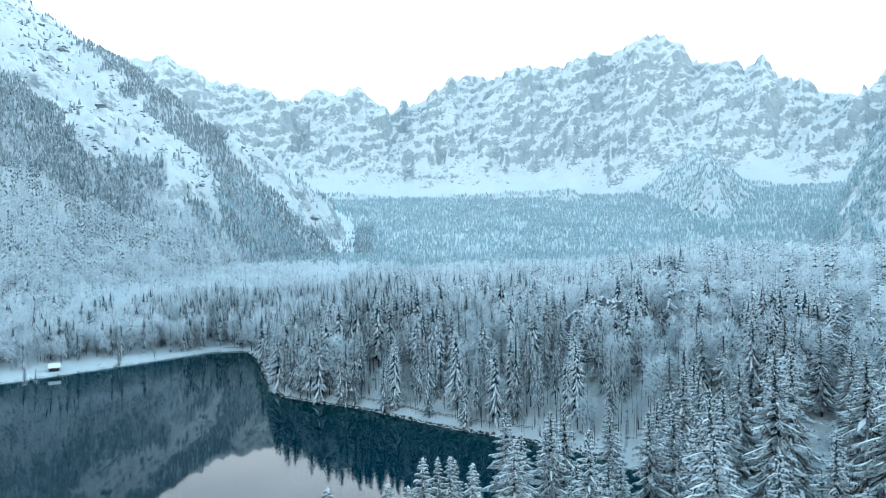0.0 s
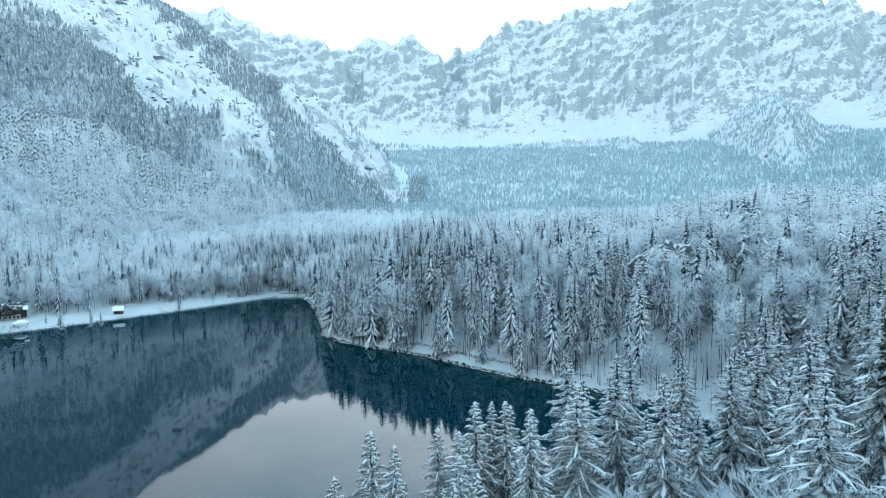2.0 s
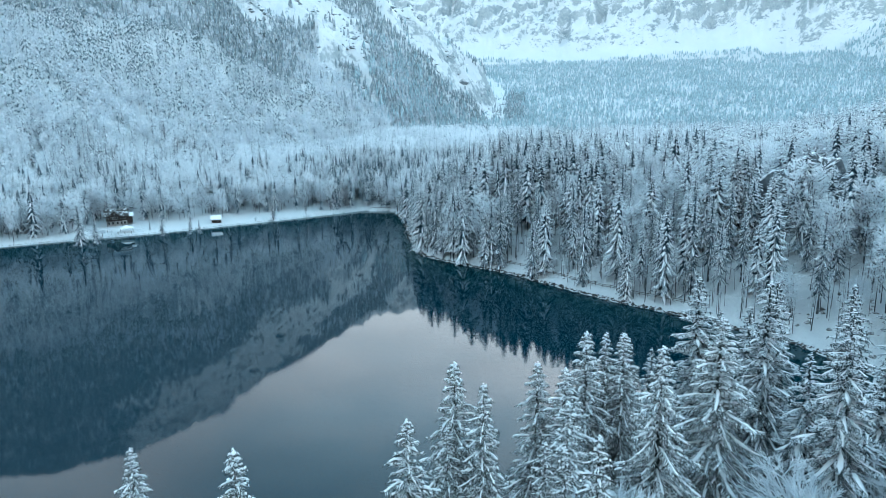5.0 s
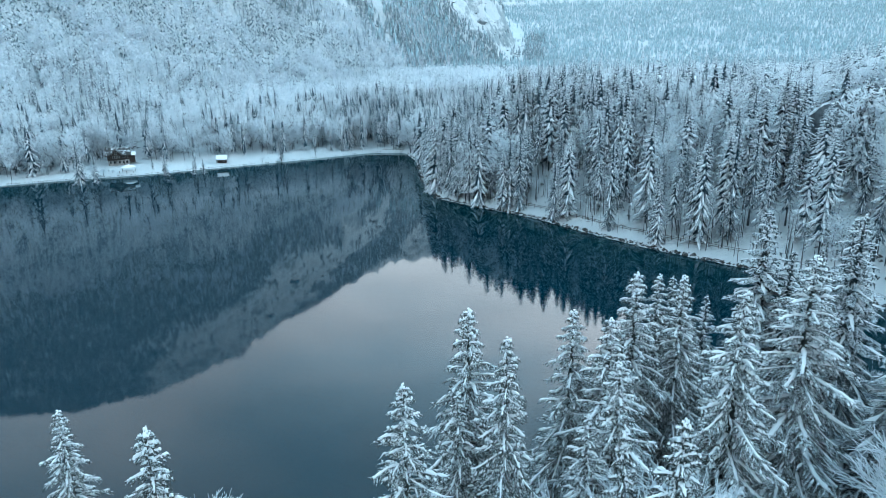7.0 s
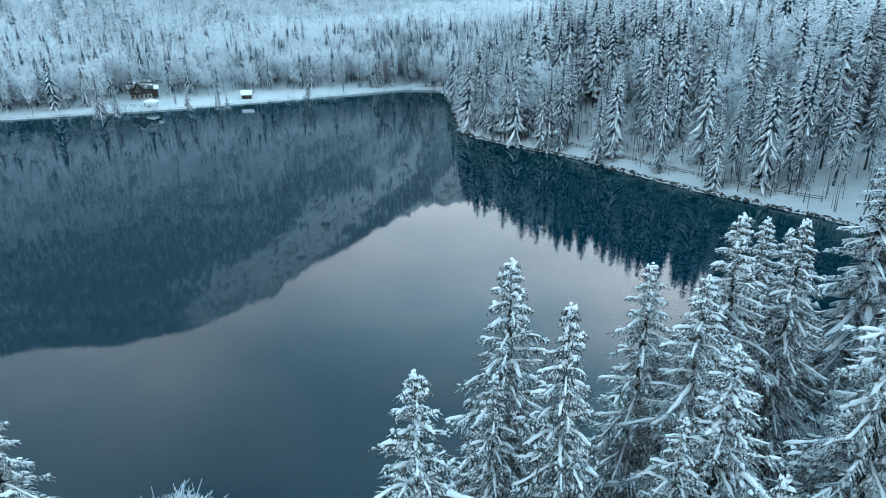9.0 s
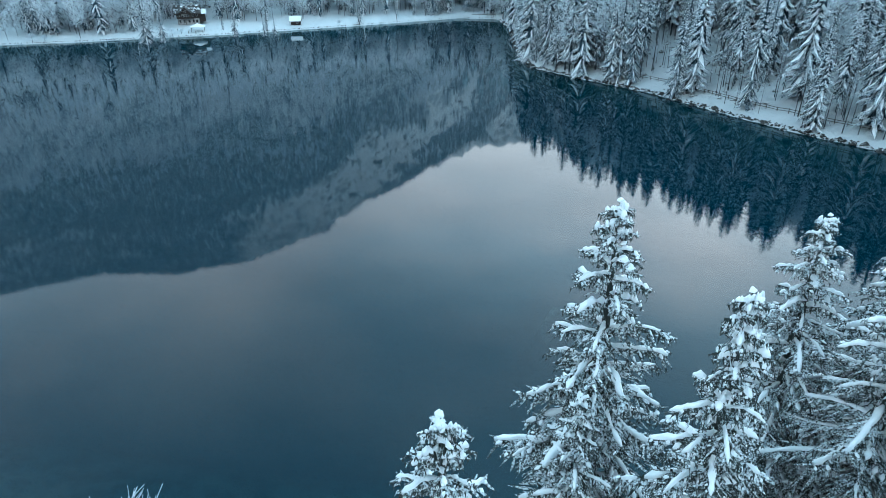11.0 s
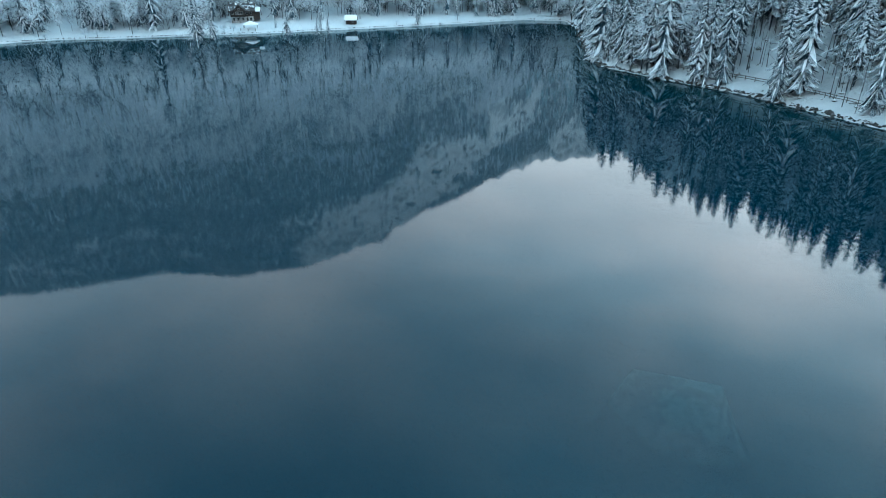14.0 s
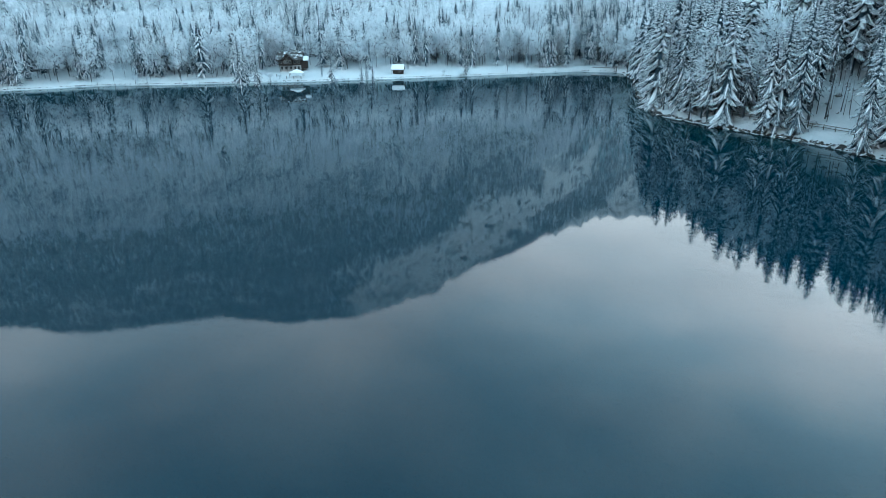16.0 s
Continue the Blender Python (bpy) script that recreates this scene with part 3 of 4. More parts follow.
SPRUCE_LABEL = "tall spruce with drooping boughs laden with fresh snow"
NEAR_KINDS = [make_spruce(s, SPRUCE_LABEL, NEEDLES, tall=25.0, reach=rc, boughs=135, fine=2, low=0.22)
              for s, rc in ((1, 4.5), (2, 4.1), (3, 4.7))]
MID_KINDS = [make_spruce(s, SPRUCE_LABEL, MID_NEEDLES, tall=25.0, reach=rc, boughs=165, fine=1, low=lo, slim=sl)
             for s, rc, lo, sl in ((11, 4.8, 0.10, 0.35), (12, 4.1, 0.14, 0.32), (13, 4.5, 0.10, 0.38))]
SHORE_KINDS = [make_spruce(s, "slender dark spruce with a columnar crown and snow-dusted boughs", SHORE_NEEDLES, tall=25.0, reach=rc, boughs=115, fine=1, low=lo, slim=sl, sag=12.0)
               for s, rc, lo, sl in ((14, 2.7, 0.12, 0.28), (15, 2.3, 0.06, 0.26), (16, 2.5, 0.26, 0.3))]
FROST_KINDS = [make_frosted(21, 12.0), make_frosted(22, 12.0), make_frosted(23, 12.0)]
rows = random.Random(5)
unused.update(o.name for o in (*NEAR_KINDS, *MID_KINDS, *SHORE_KINDS, *FROST_KINDS))
# the trees by the near shore: x, y, height of the top, width, kind
NEAR_TREES = [(-14.3, 96.9, 27.0, 1.0, 0), (-9.9, 102.0, 28.5, 0.85, 1), (-13.8, 105.5, 28.5, 1.0, 2), (-13.5, 102.9, 23.6, 0.9, 1), (-8.6, 114.8, 25.8, 1.1, 0),
              (-1.3, 127.0, 25.2, 0.9, 1), (-5.1, 103.4, 23.6, 0.95, 2), (-3.6, 104.9, 26.7, 1.1, 0), (-1.0, 120.0, 28.0, 0.95, 1), (-4.3, 117.3, 28.7, 1.05, 2),
              (-3.0, 121.5, 27.4, 0.8, 0), (-5.4, 112.5, 26.5, 1.1, 2), (8.3, 138.5, 26.2, 1.15, 0), (5.8, 139.6, 29.8, 1.2, 1), (-2.5, 132.2, 24.0, 0.9, 2),
              (13.2, 135.0, 31.0, 1.1, 1), (0.8, 135.0, 21.5, 0.9, 0), (12.4, 149.1, 24.1, 1.0, 2), (-2.0, 95.9, 27.6, 0.7, 1), (0.5, 93.4, 30.2, 0.8, 2),
              (22.3, 136.8, 23.0, 1.1, 0), (8.0, 120.9, 30.4, 1.25, 2), (3.1, 111.7, 30.0, 1.1, 1), (29.4, 100.7, 38.0, 1.2, 0), (23.0, 126.4, 26.5, 1.1, 2), (-20.6, 85.2, 29.3, 0.9, 0), (-39.7, 93.3, 21.4, 1.0, 1), (34.0, 120.7, 38.0, 1.2, 0),
              (53.5, 146.5, 39.0, 1.15, 2), (18.0, 118.0, 33.0, 1.1, 1), (28.2, 133.6, 31.6, 1.1, 2), (15.9, 153.2, 27.0, 1.1, 0), (23.7, 146.9, 28.6, 1.1, 1), (33.2, 140.7, 31.6, 1.1, 1),
              (40.0, 165.0, 33.0, 1.1, 2), (46.0, 132.0, 42.0, 1.1, 1), (60.0, 128.0, 44.0, 1.1, 0)]
for i, (x, y, tip, wide, pick) in enumerate(NEAR_TREES):
    close = y < 128 and x < 10
    stand(NEAR_KINDS if close else MID_KINDS, pick, x, y, tip, 25.0, rows.uniform(0, 360), wide)
for x, y, tip in [(3.5, 112.0, 17.0), (8.0, 104.0, 20.0), (3.0, 124.0, 16.0), (14.0, 106.0, 24.5), (27.0, 108.0, 30.0), (-7.0, 99.0, 15.0), (9.0, 128.0, 18.0),
                  (-30.2, 95.2, 18.6), (16.0, 142.0, 17.0), (24.0, 118.0, 24.0), (14.8, 110.8, 25.6), (31.3, 96.4, 33.9), (-0.5, 101.0, 27.0), (-8.2, 101.0, 22.5)]:
    stand(FROST_KINDS, rows.randrange(3), x, y, tip, 12.0, rows.uniform(0, 360), 1.1)
# the rest of the near wood, filled in between
placed = [(x, y) for x, y, *_ in NEAR_TREES]
for _ in range(2500):
    x, y = rows.uniform(6, 125), rows.uniform(84, 215)
    s_ = float(shore(np.array([x]), np.array([y]))[0])
    if s_ < 4 or x < 14 and y < 150 or min(math.hypot(x - a, y - b) for a, b in placed) < 6.2 or len(placed) > 125:
        continue
    placed.append((x, y))
    if rows.random() < 0.24:
        stand(FROST_KINDS, rows.randrange(3), x, y, ground_z(x, y) + rows.uniform(9, 15), 12.0, rows.uniform(0, 360))
    else:
        stand(MID_KINDS, rows.randrange(3), x, y, ground_z(x, y) + rows.uniform(19, 28), 25.0, rows.uniform(0, 360), rows.uniform(1.0, 1.3))
# slender spruces along the foot of the peninsula, at the water's edge
for _ in range(1600):
    x, y = rows.uniform(-122, 60), rows.uniform(195, 345)
    s_ = float(shore(np.array([x]), np.array([y]))[0])
    gap = 3.4 if x < -55 else 7.0
    if not (0.9 if x < -55 else 10.0) < s_ < 34 or len(placed) > 275 or min(math.hypot(x - a, y - b) for a, b in placed) < gap:
        continue
    placed.append((x, y))
    stand(SHORE_KINDS, rows.randrange(3), x, y, ground_z(x, y) + rows.uniform(15, 27), 25.0, rows.uniform(0, 360))
# the first of each kind takes its own place
for ob in (*NEAR_KINDS, *MID_KINDS, *SHORE_KINDS, *FROST_KINDS):
    ob.matrix_basis = first[ob.name]


# ---- the woods further off ----
def tiny_spruce(seed):
    """A distant spruce, 1 high: four ragged skirts of boughs."""
    rng = random.Random(seed)
    v, f, m = [], [], []
    for t, (top, low, r) in enumerate(((1.0, 0.66, 0.085), (0.86, 0.44, 0.135), (0.66, 0.22, 0.17), (0.46, 0.04, 0.19))):
        a0 = rng.random() * 6.28
        for k in range(3 if t == 0 else 4):
            a, w = a0 + 6.2832 * k / (3 if t == 0 else 4) + rng.uniform(-0.2, 0.2), rng.uniform(0.7, 1.0)
            n, rr = len(v), r * rng.uniform(0.75, 1.25)
            v.extend((np.array((0, 0, top)), np.array((math.cos(a - w) * rr, math.sin(a - w) * rr, low + rng.uniform(-0.06, 0.06))), np.array((math.cos(a + w) * rr, math.sin(a + w) * rr, low + rng.uniform(-0.06, 0.06)))))
            f.append((n, n + 1, n + 2))
            m.append(0)
    return np.array(v), np.array(f), np.array(m)


def cheap_frosted(seed, count, size):
    """A distant bare tree, 1 high: small tufts of rimed twigs over the outside of a lobed crown, with gaps between."""
    rng = np.random.default_rng(seed)
    v, f, m = [], [], []
    lobes = [(np.array((*rng.uniform(-0.11, 0.11, 2), 0.36 + 0.42 * k / 4)), rng.uniform(0.13, 0.19)) for k in range(5)]
    for k in range(count):
        c, r = lobes[k % 5]
        d = rng.normal(0, 1, 3) + np.array((0, 0, 0.5))
        d /= np.linalg.norm(d)
        p = c + d * r * rng.uniform(0.7, 1.1) * np.array((1, 1, 1.15))
        tilt = d + rng.normal(0, 0.35, 3)
        s = np.cross(tilt, rng.normal(0, 1, 3))
        s /= np.linalg.norm(s)
        w = np.cross(tilt, s)
        w /= np.linalg.norm(w)
        q = size * rng.uniform(0.7, 1.3)
        n = len(v)
        v.extend((p + s * q, p - s * q * 0.6 + w * q * 0.7, p - s * q * 0.5 - w * q * 0.75))
        f.append((n, n + 1, n + 2))
        m.append(2)
    n = len(v)
    v.extend((np.array((-0.012, 0, -0.05)), np.array((0.012, 0.004, -0.05)), np.array((0, 0, 0.6))))
    f.append((n, n + 1, n + 2))
    m.append(3)
    return np.array(v), np.array(f), np.array(m)


def plant(name, label, spots, talls, wides, kinds, choice, seed, needle, twig):
    """One mesh of many small trees, each a turned and scaled copy of one of the kinds."""
    rng = np.random.default_rng(seed)
    vs, fs, ms, off = [], [], [], 0
    for k, (v, f, m) in enumerate(kinds):
        sel = np.nonzero(choice == k)[0]
        if not len(sel):
            continue
        a = rng.uniform(0, 6.2832, len(sel))
        ca, sa, h, w = np.cos(a)[:, None], np.sin(a)[:, None], talls[sel][:, None], wides[sel][:, None]
        x = (v[:, 0] * ca - v[:, 1] * sa) * h * w + spots[sel, 0][:, None]
        y = (v[:, 0] * sa + v[:, 1] * ca) * h * w + spots[sel, 1][:, None]
        z = v[:, 2] * h + spots[sel, 2][:, None]
        vs.append(np.stack([x, y, z], -1).reshape(-1, 3))
        fs.append((f[None] + (np.arange(len(sel)) * len(v))[:, None, None]).reshape(-1, 3) + off)
        ms.append(np.tile(m, len(sel)))
        off += len(sel) * len(v)
    ob = new(name, mesh_of(name, np.vstack(vs), np.vstack(fs), [needle, SNOW, twig, BARK], np.concatenate(ms)))
    return tagged(ob, label, "forest", kind="stuff")


def scatter(count, az0, az1, r0, r1, seed):
    rng = np.random.default_rng(seed)
    az = np.radians(rng.uniform(az0, az1, count))
    r = np.sqrt(rng.uniform(r0 * r0, r1 * r1, count))
    x, y = CENTRE[0] - np.sin(az) * r, CENTRE[1] + np.cos(az) * r
    return x, y, rng


def wood_spruce(seed, boughs, segs, reach, low, slim=0.34, full=1.0):
    """A bushy spruce of the wood, 25 high: hanging boughs, each with a lumpy strip of snow and side sprays."""
    rng = random.Random(seed)
    tall, needles, snow = 25.0, Soup(), Soup()
    for t in range(boughs):
        u = (t + rng.random()) / boughs
        z = tall * (low + (0.98 - low) * (1 - (1 - u) ** 1.25))
        g = 1 - z / tall
        ell = reach * math.tanh(slim * g * tall / reach) * rng.uniform(0.62, 1.15) + 0.18
        a = t * 2.39996 + rng.uniform(-0.4, 0.4)
        drop = math.tan(radians(-8 + 60 * min(1, g * 2.2) + rng.uniform(-11, 11)))
        d, side = Vector((math.cos(a), math.sin(a), 0)), Vector((-math.sin(a), math.cos(a), 0))
        spine = [d * ell * q + Vector((0, 0, z - ell * drop * (q - 0.30 * q ** 3))) for q in (i / segs for i in range(segs + 1))]
        body = [full * ell * (0.08 + 0.12 * math.sin(math.pi * (0.12 + 0.85 * i / segs))) * rng.uniform(0.75, 1.25) for i in range(segs + 1)]
        body[-1] *= 0.3
        blade(needles, spine, body, 0.75)
        up = Vector((0, 0, 0.07))
        if rng.random() < 0.85:
            off = side * rng.uniform(-0.3, 0.3) * ell * 0.2
            blade(snow, [p + up + off * i / segs for i, p in enumerate(spine)], [w * rng.uniform(0.12, 0.72) for w in body], 0.45)
        for k in range(2 + segs):
            q = rng.uniform(0.25, 1.0)
            i = min(int(q * segs), segs - 1)
            p = spine[i].lerp(spine[i + 1], q * segs - i)
            sg = 1 if k % 2 else -1
            way = (side * sg * 0.8 + d * rng.uniform(0.2, 0.9) + Vector((0, 0, -rng.uniform(0.3, 1.1)))).normalized()
            tl = ell * rng.uniform(0.22, 0.42) + 0.2
            o = d * (0.11 * tl + 0.06)
            needles.add([p - o, p + o, p + way * tl], [(0, 1, 2)])
            if rng.random() < 0.55:
                p = p + up * 0.8 + way * tl * 0.1
                snow.add([p - o * 0.6, p + o * 0.6, p + way * tl * 0.75], [(0, 1, 2)])
    # the dense heart of the crown
    for k in range(14 if boughs > 40 else 0):
        a, z1 = k * 2.4, tall * (low + (k % 4) * (0.62 - low * 0.6) / 3)
        r = reach * math.tanh(slim * (tall - z1) / reach) * 0.42
        needles.add([Vector((0, 0, min(tall * 0.9, z1 + tall * 0.28)))] + [Vector((math.cos(a + q) * r, math.sin(a + q) * r, z1)) for q in (-0.8, 0.8)], [(0, 1, 2)])
    w = 0.17
    for a in (0, 2.1, 4.2):
        needles.add([Vector((math.cos(a) * w, math.sin(a) * w, -1)), Vector((math.cos(a + 2.1) * w, math.sin(a + 2.1) * w, -1)), Vector((0, 0, tall))], [(0, 1, 2)])
    return np.array(needles.v + snow.v) / tall, np.array(needles.f + [tuple(i + len(needles.v) for i in q) for q in snow.f]), np.array([0] * len(needles.f) + [1] * len(snow.f))


def wood_frosted(seed, limbs, twigs, thin=1.0):
    """A leafless tree of the wood, 1 high: rising limbs with fine frosted twigs all along them."""
    rng = np.random.default_rng(seed)
    v, f, m = [], [], []

    def sliver(p, way, ell, w, k):
        s = np.cross(way, rng.normal(0, 1, 3))
        s = s / (np.linalg.norm(s) + 1e-9) * w
        n = len(v)
        v.extend((p - s, p + s, p + way * ell))
        f.append((n, n + 1, n + 2))
        m.append(k)

    for a in (0, 1.05, 2.1):
        n = len(v)
        c = np.array((math.cos(a), math.sin(a), 0)) * 0.008
        v.extend((-c - (0, 0, 0.05), c - (0, 0, 0.05), np.array((0.02, 0, 0.8))))
        f.append((n, n + 1, n + 2))
        m.append(3)
    for k in range(limbs):
        u = 0.22 + 0.55 * k / limbs
        a = 2.4 * k + rng.uniform(-0.5, 0.5)
        way = np.array((math.cos(a), math.sin(a), rng.uniform(0.6, 1.5) + u))
        way /= np.linalg.norm(way)
        ell = (0.36 - 0.18 * abs(u - 0.42)) * rng.uniform(0.7, 1.1)
        root = np.array((0, 0, u))
        sliver(root, way, ell, 0.005, 3 if k % 3 == 0 else 2)
        for j in range(twigs):
            q = rng.uniform(0.18, 1.0)
            d = way * 0.5 + rng.normal(0, 0.62, 3) + np.array((0, 0, 0.1))
            d /= np.linalg.norm(d)
            p = root + way * ell * q + d * rng.uniform(0, 0.10) * (1.2 - 0.5 * q)
            sliver(p, d, rng.uniform(0.035, 0.085) * thin ** 0.5, rng.uniform(0.004, 0.0085) * thin, 3 if q < 0.6 and j % 5 < 1 else 2)
    return np.array(v), np.array(f), np.array(m)


WOOD_NEAR = [wood_spruce(s, 118, 2, rc, lo) for s, rc, lo in ((1, 3.3, 0.10), (2, 2.8, 0.2), (3, 3.7, 0.06), (4, 3.0, 0.14))] + [wood_frosted(s, 18, 75) for s in (5, 6, 7)]
WOOD_MID = [wood_spruce(s, 88, 1, rc, lo, full=1.25) for s, rc, lo in ((31, 3.4, 0.06), (32, 2.9, 0.12), (33, 3.8, 0.05))] + [wood_frosted(s, 15, 46, 1.5) for s in (34, 35, 36)]
KINDS_M = [wood_spruce(s, 34, 1, rc, 0.06, full=2.0) for s, rc in ((41, 3.6), (42, 3.1))] + [cheap_frosted(s, 150, 0.035) for s in (43, 44, 45)]
KINDS_B = [wood_spruce(s, 11, 1, rc, 0.05, full=2.0) for s, rc in ((51, 4.2), (52, 3.7))] + [cheap_frosted(s, 48, 0.062) for s in (53, 54, 55)]
KINDS_C = [tiny_spruce(10), tiny_spruce(11), tiny_spruce(13), cheap_frosted(12, 18, 0.095), cheap_frosted(14, 18, 0.095)]


def open_ground(x, y):
    """Where no tree stands: house meadow, strip by the shore, clearing on the rise."""
    s = shore(x, y)
    house = np.hypot((x + 250) / 20, (y - 274) / 17) < 1
    strip = (s < 3.5) & (x < -165) | (s < 15) & (x < -196) & (x > -262)
    house |= np.hypot((x - 30) / 11, (y - 256) / 8) < 1
    field = np.hypot((x - 152) / 62, (y - 645) / 36) < 1
    return (s < 0.8) | house | strip | field


def woods(name, label, count, az0, az1, r0, r1, kinds, share, tall, seed, use_bare=True, needle=None, twig=None, fine=None):
    """A wood on a stretch of the plan. fine: kinds for the front trees, which are pieces of their own, at most 300 of a sort."""
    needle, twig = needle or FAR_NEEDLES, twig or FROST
    x, y, rng = scatter(count, az0, az1, r0, r1, seed)
    z = height(x, y)
    az, r = polar(x, y)
    keep = ~open_ground(x, y)
    s = shore(x, y)
    keep &= (rng.random(count) < 0.2) | (s > 24) | (x < -70)
    if use_bare:
        b = bare(az, r, z)
        keep &= rng.random(count) > np.clip(b * 1.5, 0, 0.96)
    x, y, z, az, r, s = (q[keep] for q in (x, y, z, az, r, s))
    n = len(x)
    clump = fbm(x, y, 45, 3, seed + 7)
    spr = [i for i, k in enumerate(kinds) if 2 not in k[2]]
    dec = [i for i, k in enumerate(kinds) if 2 in k[2]]
    is_dec = rng.random(n) < np.clip(share(x, y, z) + (clump - 0.5) * 1.3, 0.03, 0.95)
    choice = np.where(is_dec, rng.choice(dec, n), rng.choice(spr, n))
    h = tall * rng.uniform(0.62, 1.18, n) * np.where(is_dec, 0.80, 1.0)
    h = h * np.where((np.abs(az + 13) < 6) & (r > 480) & (r < 620), 0.5, 1.0)
    wide = np.where(is_dec, rng.uniform(0.75, 1.25, n), rng.uniform(0.85, 1.25, n))
    rest = np.ones(n, bool)
    front = []
    if fine:
        order = np.argsort(s)
        for dec_, sort in ((False, "spruce"), (True, "broadleaf_tree")):
            sel = order[is_dec[order] == dec_][:300]
            rest[sel] = False
            meshes = [mesh_of(sort, v, f, [needle, SNOW, twig, BARK], m) for v, f, m in fine if (2 in m) == dec_]
            front += [(sort, meshes[i % len(meshes)], i) for i in sel]
    wood = plant(name, label, np.stack([x, y, z - 0.2], -1)[rest], h[rest], wide[rest], kinds, choice[rest], seed, needle, twig)
    for sort, me, i in front:
        ob = new(sort, me)
        ob.parent = wood
        ob.matrix_basis = pose(x[i], y[i], z[i] - 0.2, 0, 0, 137.5 * i) @ Matrix.Diagonal((h[i] * wide[i], h[i] * wide[i], h[i], 1))


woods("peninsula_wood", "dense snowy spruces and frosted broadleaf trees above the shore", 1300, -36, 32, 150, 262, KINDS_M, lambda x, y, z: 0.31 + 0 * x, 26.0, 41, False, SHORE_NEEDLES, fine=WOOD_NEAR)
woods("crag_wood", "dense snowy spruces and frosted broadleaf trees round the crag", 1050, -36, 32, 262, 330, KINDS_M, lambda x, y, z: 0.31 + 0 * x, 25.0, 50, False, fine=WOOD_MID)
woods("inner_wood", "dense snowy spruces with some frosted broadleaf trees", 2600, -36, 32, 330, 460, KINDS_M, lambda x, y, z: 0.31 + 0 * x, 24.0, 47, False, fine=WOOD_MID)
woods("lakeside_wood", "frosted broadleaf trees and spruces behind the meadow", 1300, 30, 82, 270, 370, KINDS_M, lambda x, y, z: 0.56 + 0 * x, 21.0, 42, False, fine=WOOD_MID)
woods("hill_wood", "frosted broadleaf trees and some spruces above the meadow", 2400, 30, 82, 370, 490, KINDS_M, lambda x, y, z: 0.54 + 0 * x, 19.0, 52, False, fine=WOOD_MID)
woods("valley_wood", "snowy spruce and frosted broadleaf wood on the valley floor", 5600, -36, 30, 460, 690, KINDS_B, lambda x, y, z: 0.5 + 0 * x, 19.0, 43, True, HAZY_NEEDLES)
woods("upper_valley_wood", "frosted wood where the valley rises, pale with painted-in haze", 8000, -36, 30, 690, 900, KINDS_C, lambda x, y, z: 0.5 + 0 * x, 13.0, 48, True, FAR_HAZE_NEEDLES, BRUSH)
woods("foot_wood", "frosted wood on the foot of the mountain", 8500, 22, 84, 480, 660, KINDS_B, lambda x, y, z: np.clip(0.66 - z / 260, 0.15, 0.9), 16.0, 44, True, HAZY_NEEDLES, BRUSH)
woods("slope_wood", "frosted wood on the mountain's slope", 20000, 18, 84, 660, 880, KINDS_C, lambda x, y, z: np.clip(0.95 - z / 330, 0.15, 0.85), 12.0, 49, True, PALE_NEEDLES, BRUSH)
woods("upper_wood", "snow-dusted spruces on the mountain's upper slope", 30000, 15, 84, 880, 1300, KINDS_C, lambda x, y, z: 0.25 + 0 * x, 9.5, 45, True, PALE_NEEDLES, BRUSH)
woods("far_wood", "snow-dusted wood in the upper valley, paled by painted-in haze", 32000, -38, 26, 900, 1960, KINDS_C, lambda x, y, z: 0.35 + 0 * x, 10.5, 46, True, FAR_HAZE_NEEDLES, BRUSH)


# ---- by the water: stones, boulders, saplings ----
def mat_plain(name, a, b, scale, rough=0.85, snow=None):
    k = Mat(name, rough, 0.3)
    n = k.noise(scale, 6, rough=0.65)
    k.bump(n, 0.5, 0.05)
    c = k.mix(k.ramp(n, 0.35, 0.65), a, b)
    if snow:
        s = k.math("ADD", k.normal_z(), k.math("MULTIPLY", k.math("SUBTRACT", k.noise(scale * 0.6, 3), 0.5), 0.8))
        c = k.mix(k.ramp(s, *snow), c, (0.86, 0.88, 0.90))
    return k.colour(c)


WET_STONE = mat_plain("wet_shore_stone", (0.018, 0.017, 0.016), (0.06, 0.055, 0.05), 2.0, 0.5, (0.80, 1.0))
BOULDER = mat_plain("bank_boulder", (0.07, 0.07, 0.068), (0.16, 0.155, 0.15), 1.0, 0.85, (0.55, 0.95))
CLIFF = mat_plain("grey_cliff_rock", (0.06, 0.075, 0.09), (0.17, 0.19, 0.205), 0.5, 0.9, (0.42, 0.72))
HIGH_ROCK = mat_plain("frosted_crag_rock", (0.14, 0.165, 0.18), (0.28, 0.31, 0.33), 0.2, 0.9, (0.62, 0.95))
TIMBER = mat_plain("dark_stained_timber", (0.020, 0.015, 0.014), (0.055, 0.042, 0.036), 3.0)
PLASTER = mat_plain("pale_plaster_and_stone", (0.24, 0.23, 0.22), (0.42, 0.40, 0.38), 1.5)
GREY_WOOD = mat_plain("weathered_wood", (0.07, 0.06, 0.055), (0.15, 0.135, 0.12), 4.0)
CANVAS = mat_plain("snowed_canvas", (0.80, 0.80, 0.81), (0.86, 0.86, 0.86), 1.0)
TYRE = mat_plain("black_rubber", (0.012, 0.012, 0.012), (0.03, 0.03, 0.03), 8.0)
PAINT = mat_plain("silver_car_paint", (0.30, 0.32, 0.34), (0.36, 0.38, 0.40), 0.5, 0.3, (0.5, 0.75))
PATCHY = mat_plain("snow_over_dark_shingles", (0.03, 0.028, 0.03), (0.07, 0.066, 0.064), 1.2, 0.8, (0.84, 1.02))
GLASS = Mat("dark_window_glass", 0.06, 0.5).colour((0.012, 0.016, 0.020))


